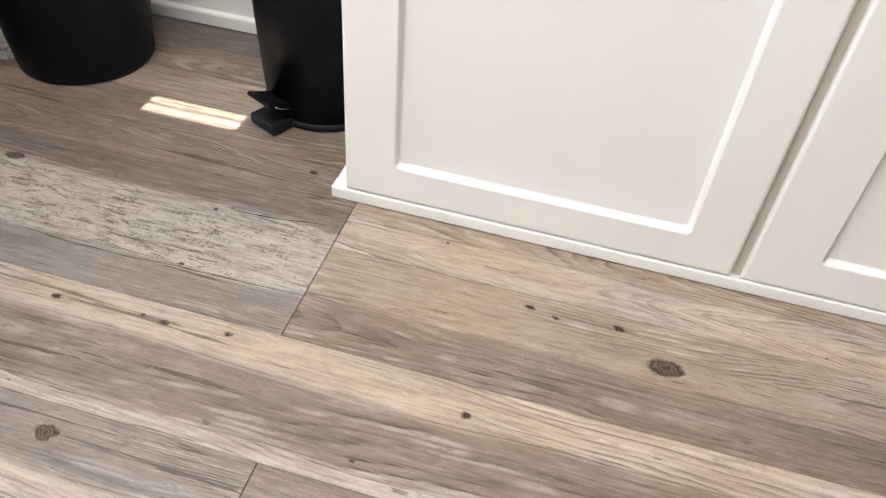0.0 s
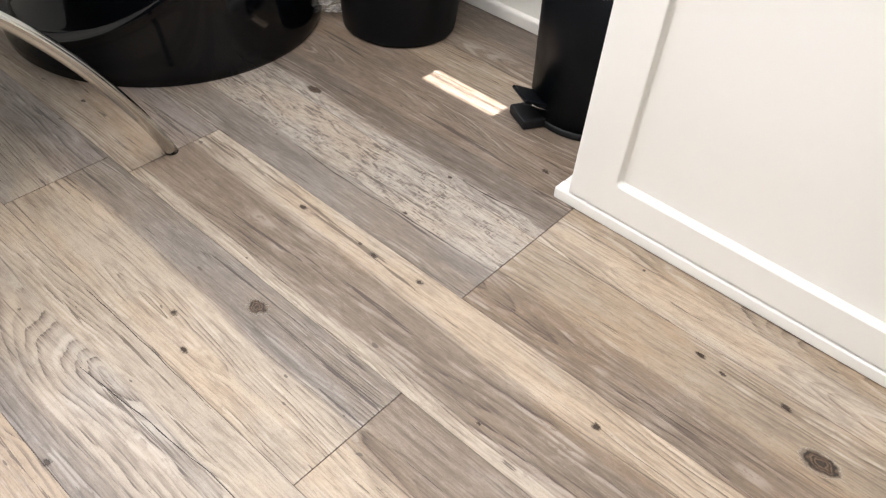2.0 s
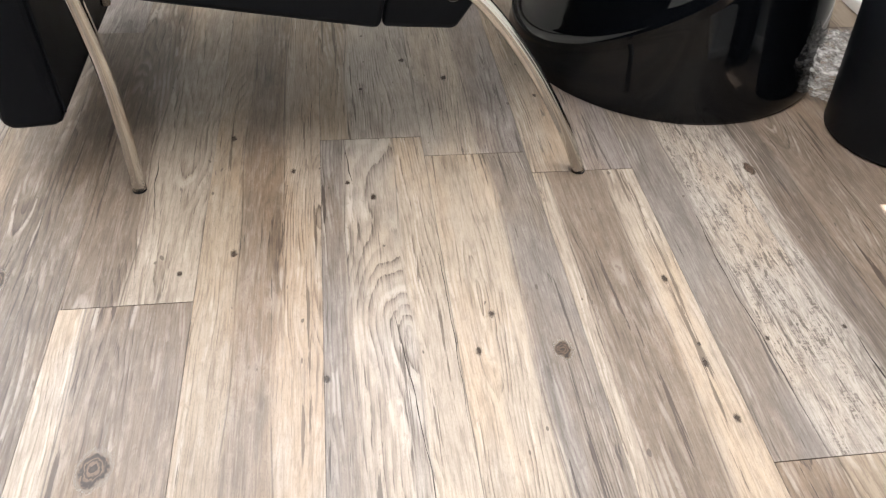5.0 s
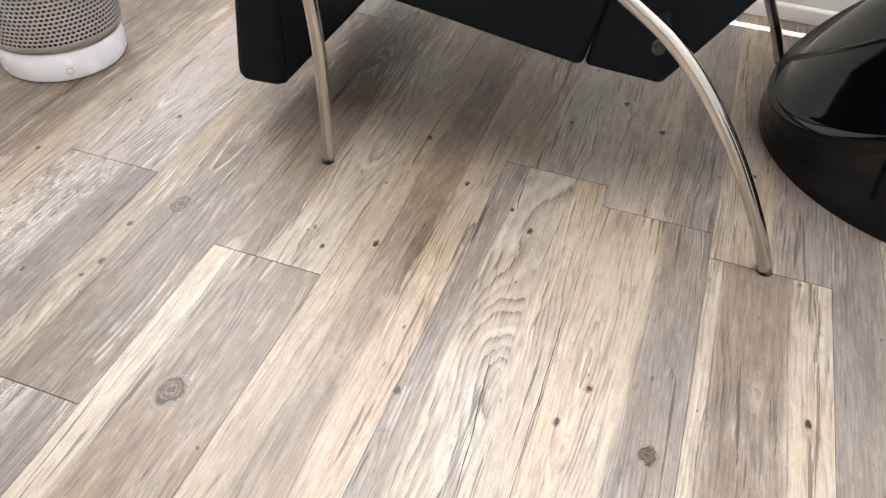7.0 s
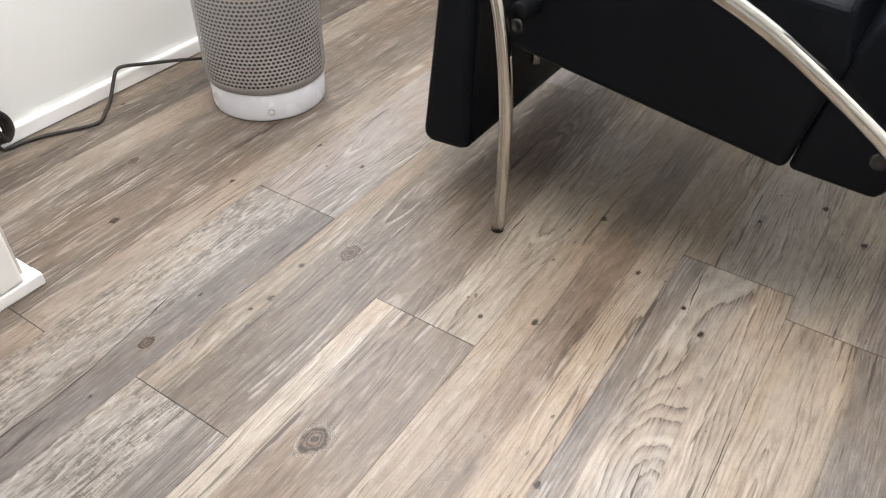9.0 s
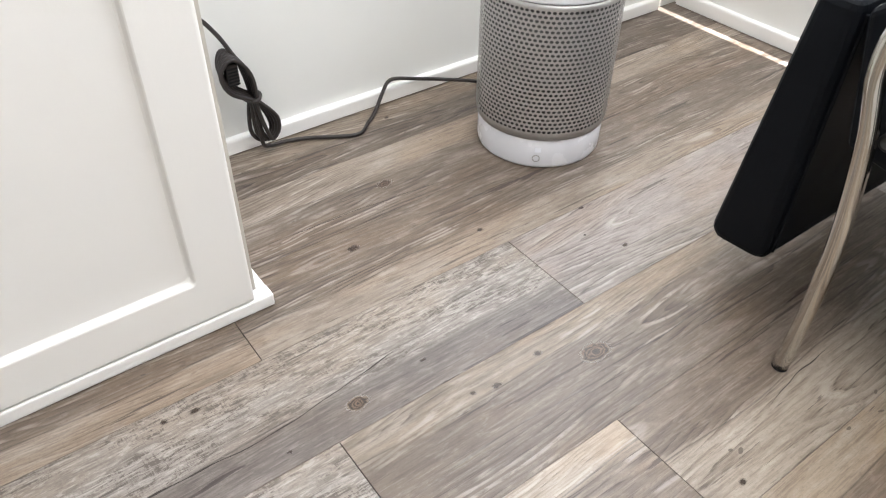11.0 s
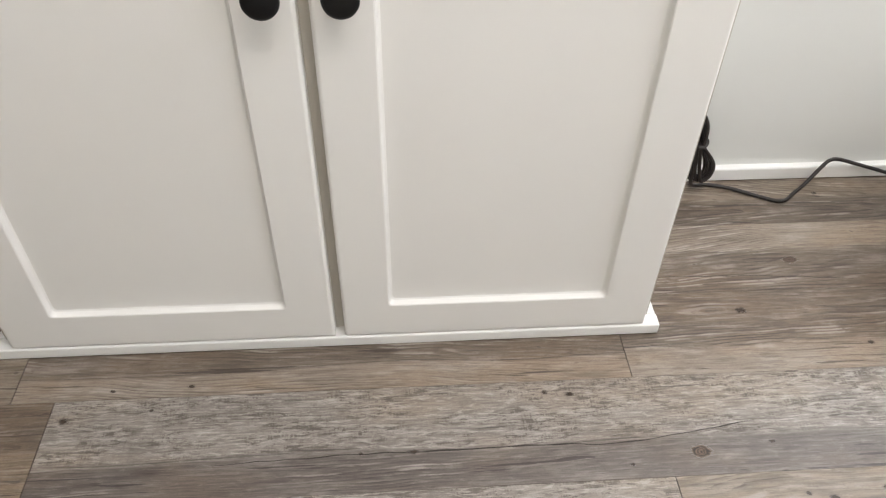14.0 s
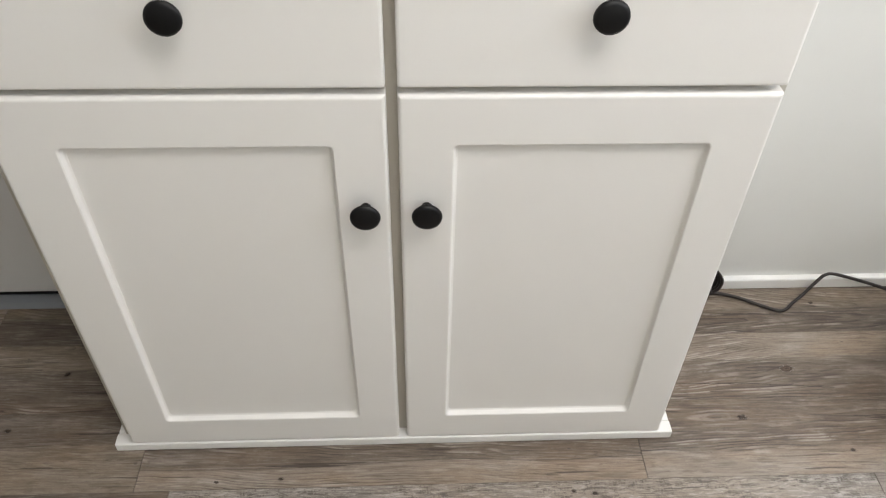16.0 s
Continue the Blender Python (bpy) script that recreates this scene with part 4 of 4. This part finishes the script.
for col, (joints, looks) in PLANKS.items():
    xa, xb = max(X0 + (col - 1) * W, LEFT + 0.0005), min(X0 + col * W, RIGHT - 0.0005)
    ends = [BACK] + joints + [END]
    for i, (a, b, strips) in enumerate(zip(ends, ends[1:], looks)):
        # 1.12 paints the floor's sheen into the far boards of column 1
        k = 0.88 * (1.12 if col == 1 and a > 0.9 else PAINTED_SHADE.get(col, 1.0))
        figures = []
        for j in range(len(strips)):
            chance = (random.uniform(xa - 0.05, xb + 0.05), random.uniform(a, b), random.choice((-1, 1)) * random.uniform(0.015, 0.07), random.uniform(130, 270))
            figures.append(FIGURES.get((col, i, j), chance))
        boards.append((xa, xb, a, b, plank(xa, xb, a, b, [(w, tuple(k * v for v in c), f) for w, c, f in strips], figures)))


def under(x, y):
    return next((ob for xa, xb, a, b, ob in boards if xa <= x < xb and a <= y < b), subfloor)


def knot_disc(x, y, r, long=1.25, name="knot", material=None):
    bm = bmesh.new()
    n = 18
    turn_by = random.uniform(-0.3, 0.3)
    ring = []
    for i in range(n):
        a = 2 * math.pi * i / n
        k = 0.95 * r * (1 + 0.10 * noise.noise((x * 50 + math.cos(a), y * 50 + math.sin(a), 0)))
        u, v = k * math.cos(a), k * long * math.sin(a)
        ring.append(bm.verts.new((x + u * math.cos(turn_by) - v * math.sin(turn_by), y + u * math.sin(turn_by) + v * math.cos(turn_by), 0.0006)))
    bm.faces.new(ring)
    return part(name, bm, material or KNOT, under(x, y))


for x, y, r in ((0.723, 1.033, 0.017), (0.528, 0.615, 0.011), (0.361, 0.723, 0.022), (0.507, 0.337, 0.013), (0.637, 0.138, 0.028), (0.288, 0.784, 0.013), (0.713, 0.727, 0.008),
                (-0.022, 0.911, 0.012), (0.160, 1.009, 0.012), (0.126, 1.042, 0.009), (-0.137, 0.620, 0.034), (-0.300, 0.885, 0.027), (-0.401, 0.612, 0.018), (-0.737, 0.866, 0.016),
                (-0.634, 0.748, 0.014), (-0.340, 0.827, 0.011), (0.264, 0.730, 0.011), (0.828, 0.638, 0.013), (0.230, 1.368, 0.014), (0.296, 1.308, 0.014), (0.156, 1.281, 0.009)):
    if r < 0.0145:
        knot_disc(x, y, 0.62 * r, random.uniform(1.2, 1.8), "speck", SPECK)
    else:
        knot_disc(x, y, 0.85 * r, random.uniform(1.25, 1.7))
for x, y in ((0.050, 1.073), (-0.038, 1.157), (0.524, 0.717), (0.521, 0.690), (0.610, 0.718), (0.440, 1.247), (0.092, 0.707), (0.678, 0.301), (0.671, 0.269), (0.679, 0.195), (0.753, 0.423),
             (0.422, 0.430), (0.519, 0.822), (-0.502, 0.428), (-0.497, 0.462), (-0.422, 0.183), (-0.421, 0.248), (-0.388, 0.521), (-0.411, 0.709), (-0.337, 0.726), (-0.330, 0.756),
             (-0.564, 0.916), (-0.517, 1.072), (-0.901, 0.976), (-0.085, 0.881), (-0.071, 0.569), (-0.468, 1.031), (-0.420, 1.062), (-0.537, -0.045), (-0.534, -0.148), (-0.501, -0.091)):
    knot_disc(x, y, random.uniform(0.0036, 0.0066), random.uniform(1.1, 2.4), "speck", SPECK)
for x, y in ((-0.758, -0.455), (-0.640, -0.517), (-0.489, -0.200)):
    knot_disc(x, y, 0.008, 1.4, "speck", SPECK)


def crack_line(points, width):
    """A dark split in the board, thick and thin along its run."""
    line = smooth_line([(x, y, 0.0004) for x, y in points], 12)
    bm = bmesh.new()
    pairs = []
    for i, p in enumerate(line):
        w = width * (0.35 + 0.65 * abs(noise.noise((p.x * 30, p.y * 22, 1.0))) * 2) * min(1, (len(line) - 1 - i) / 6, i / 6)
        wob = 0.0022 * noise.noise((p.x * 9, p.y * 30, 5.0))
        pairs.append((bm.verts.new((p.x + wob - w, p.y, p.z)), bm.verts.new((p.x + wob + w, p.y, p.z))))
    for (a, b), (c, d) in zip(pairs, pairs[1:]):
        bm.faces.new((a, b, d, c))
    return bm


def crack(points, width):
    return part("crack", crack_line(points, width), CRACK, under(*points[len(points) // 2]))


crack([(0.721, 0.726), (0.723, 0.651), (0.737, 0.563)], 0.0016)
crack([(0.605, 0.946), (0.600, 0.843), (0.604, 0.711), (0.608, 0.564)], 0.0011)
crack([(-0.413, -0.05), (-0.421, 0.181), (-0.420, 0.251), (-0.422, 0.394), (-0.420, 0.52), (-0.433, 0.625), (-0.445, 0.70)], 0.0011)
crack([(-0.709, 0.64), (-0.704, 0.804), (-0.690, 0.961)], 0.0009)
crack([(0.172, 0.80), (0.179, 0.741), (0.194, 0.571), (0.190, 0.45)], 0.0008)
crack([(0.236, 0.90), (0.2385, 0.819), (0.2385, 0.62)], 0.0009)
crack([(0.125, 1.14), (0.128, 1.08), (0.133, 1.035)], 0.0012)
crack([(-0.14, 1.12), (-0.138, 1.06), (-0.128, 0.98)], 0.0009)
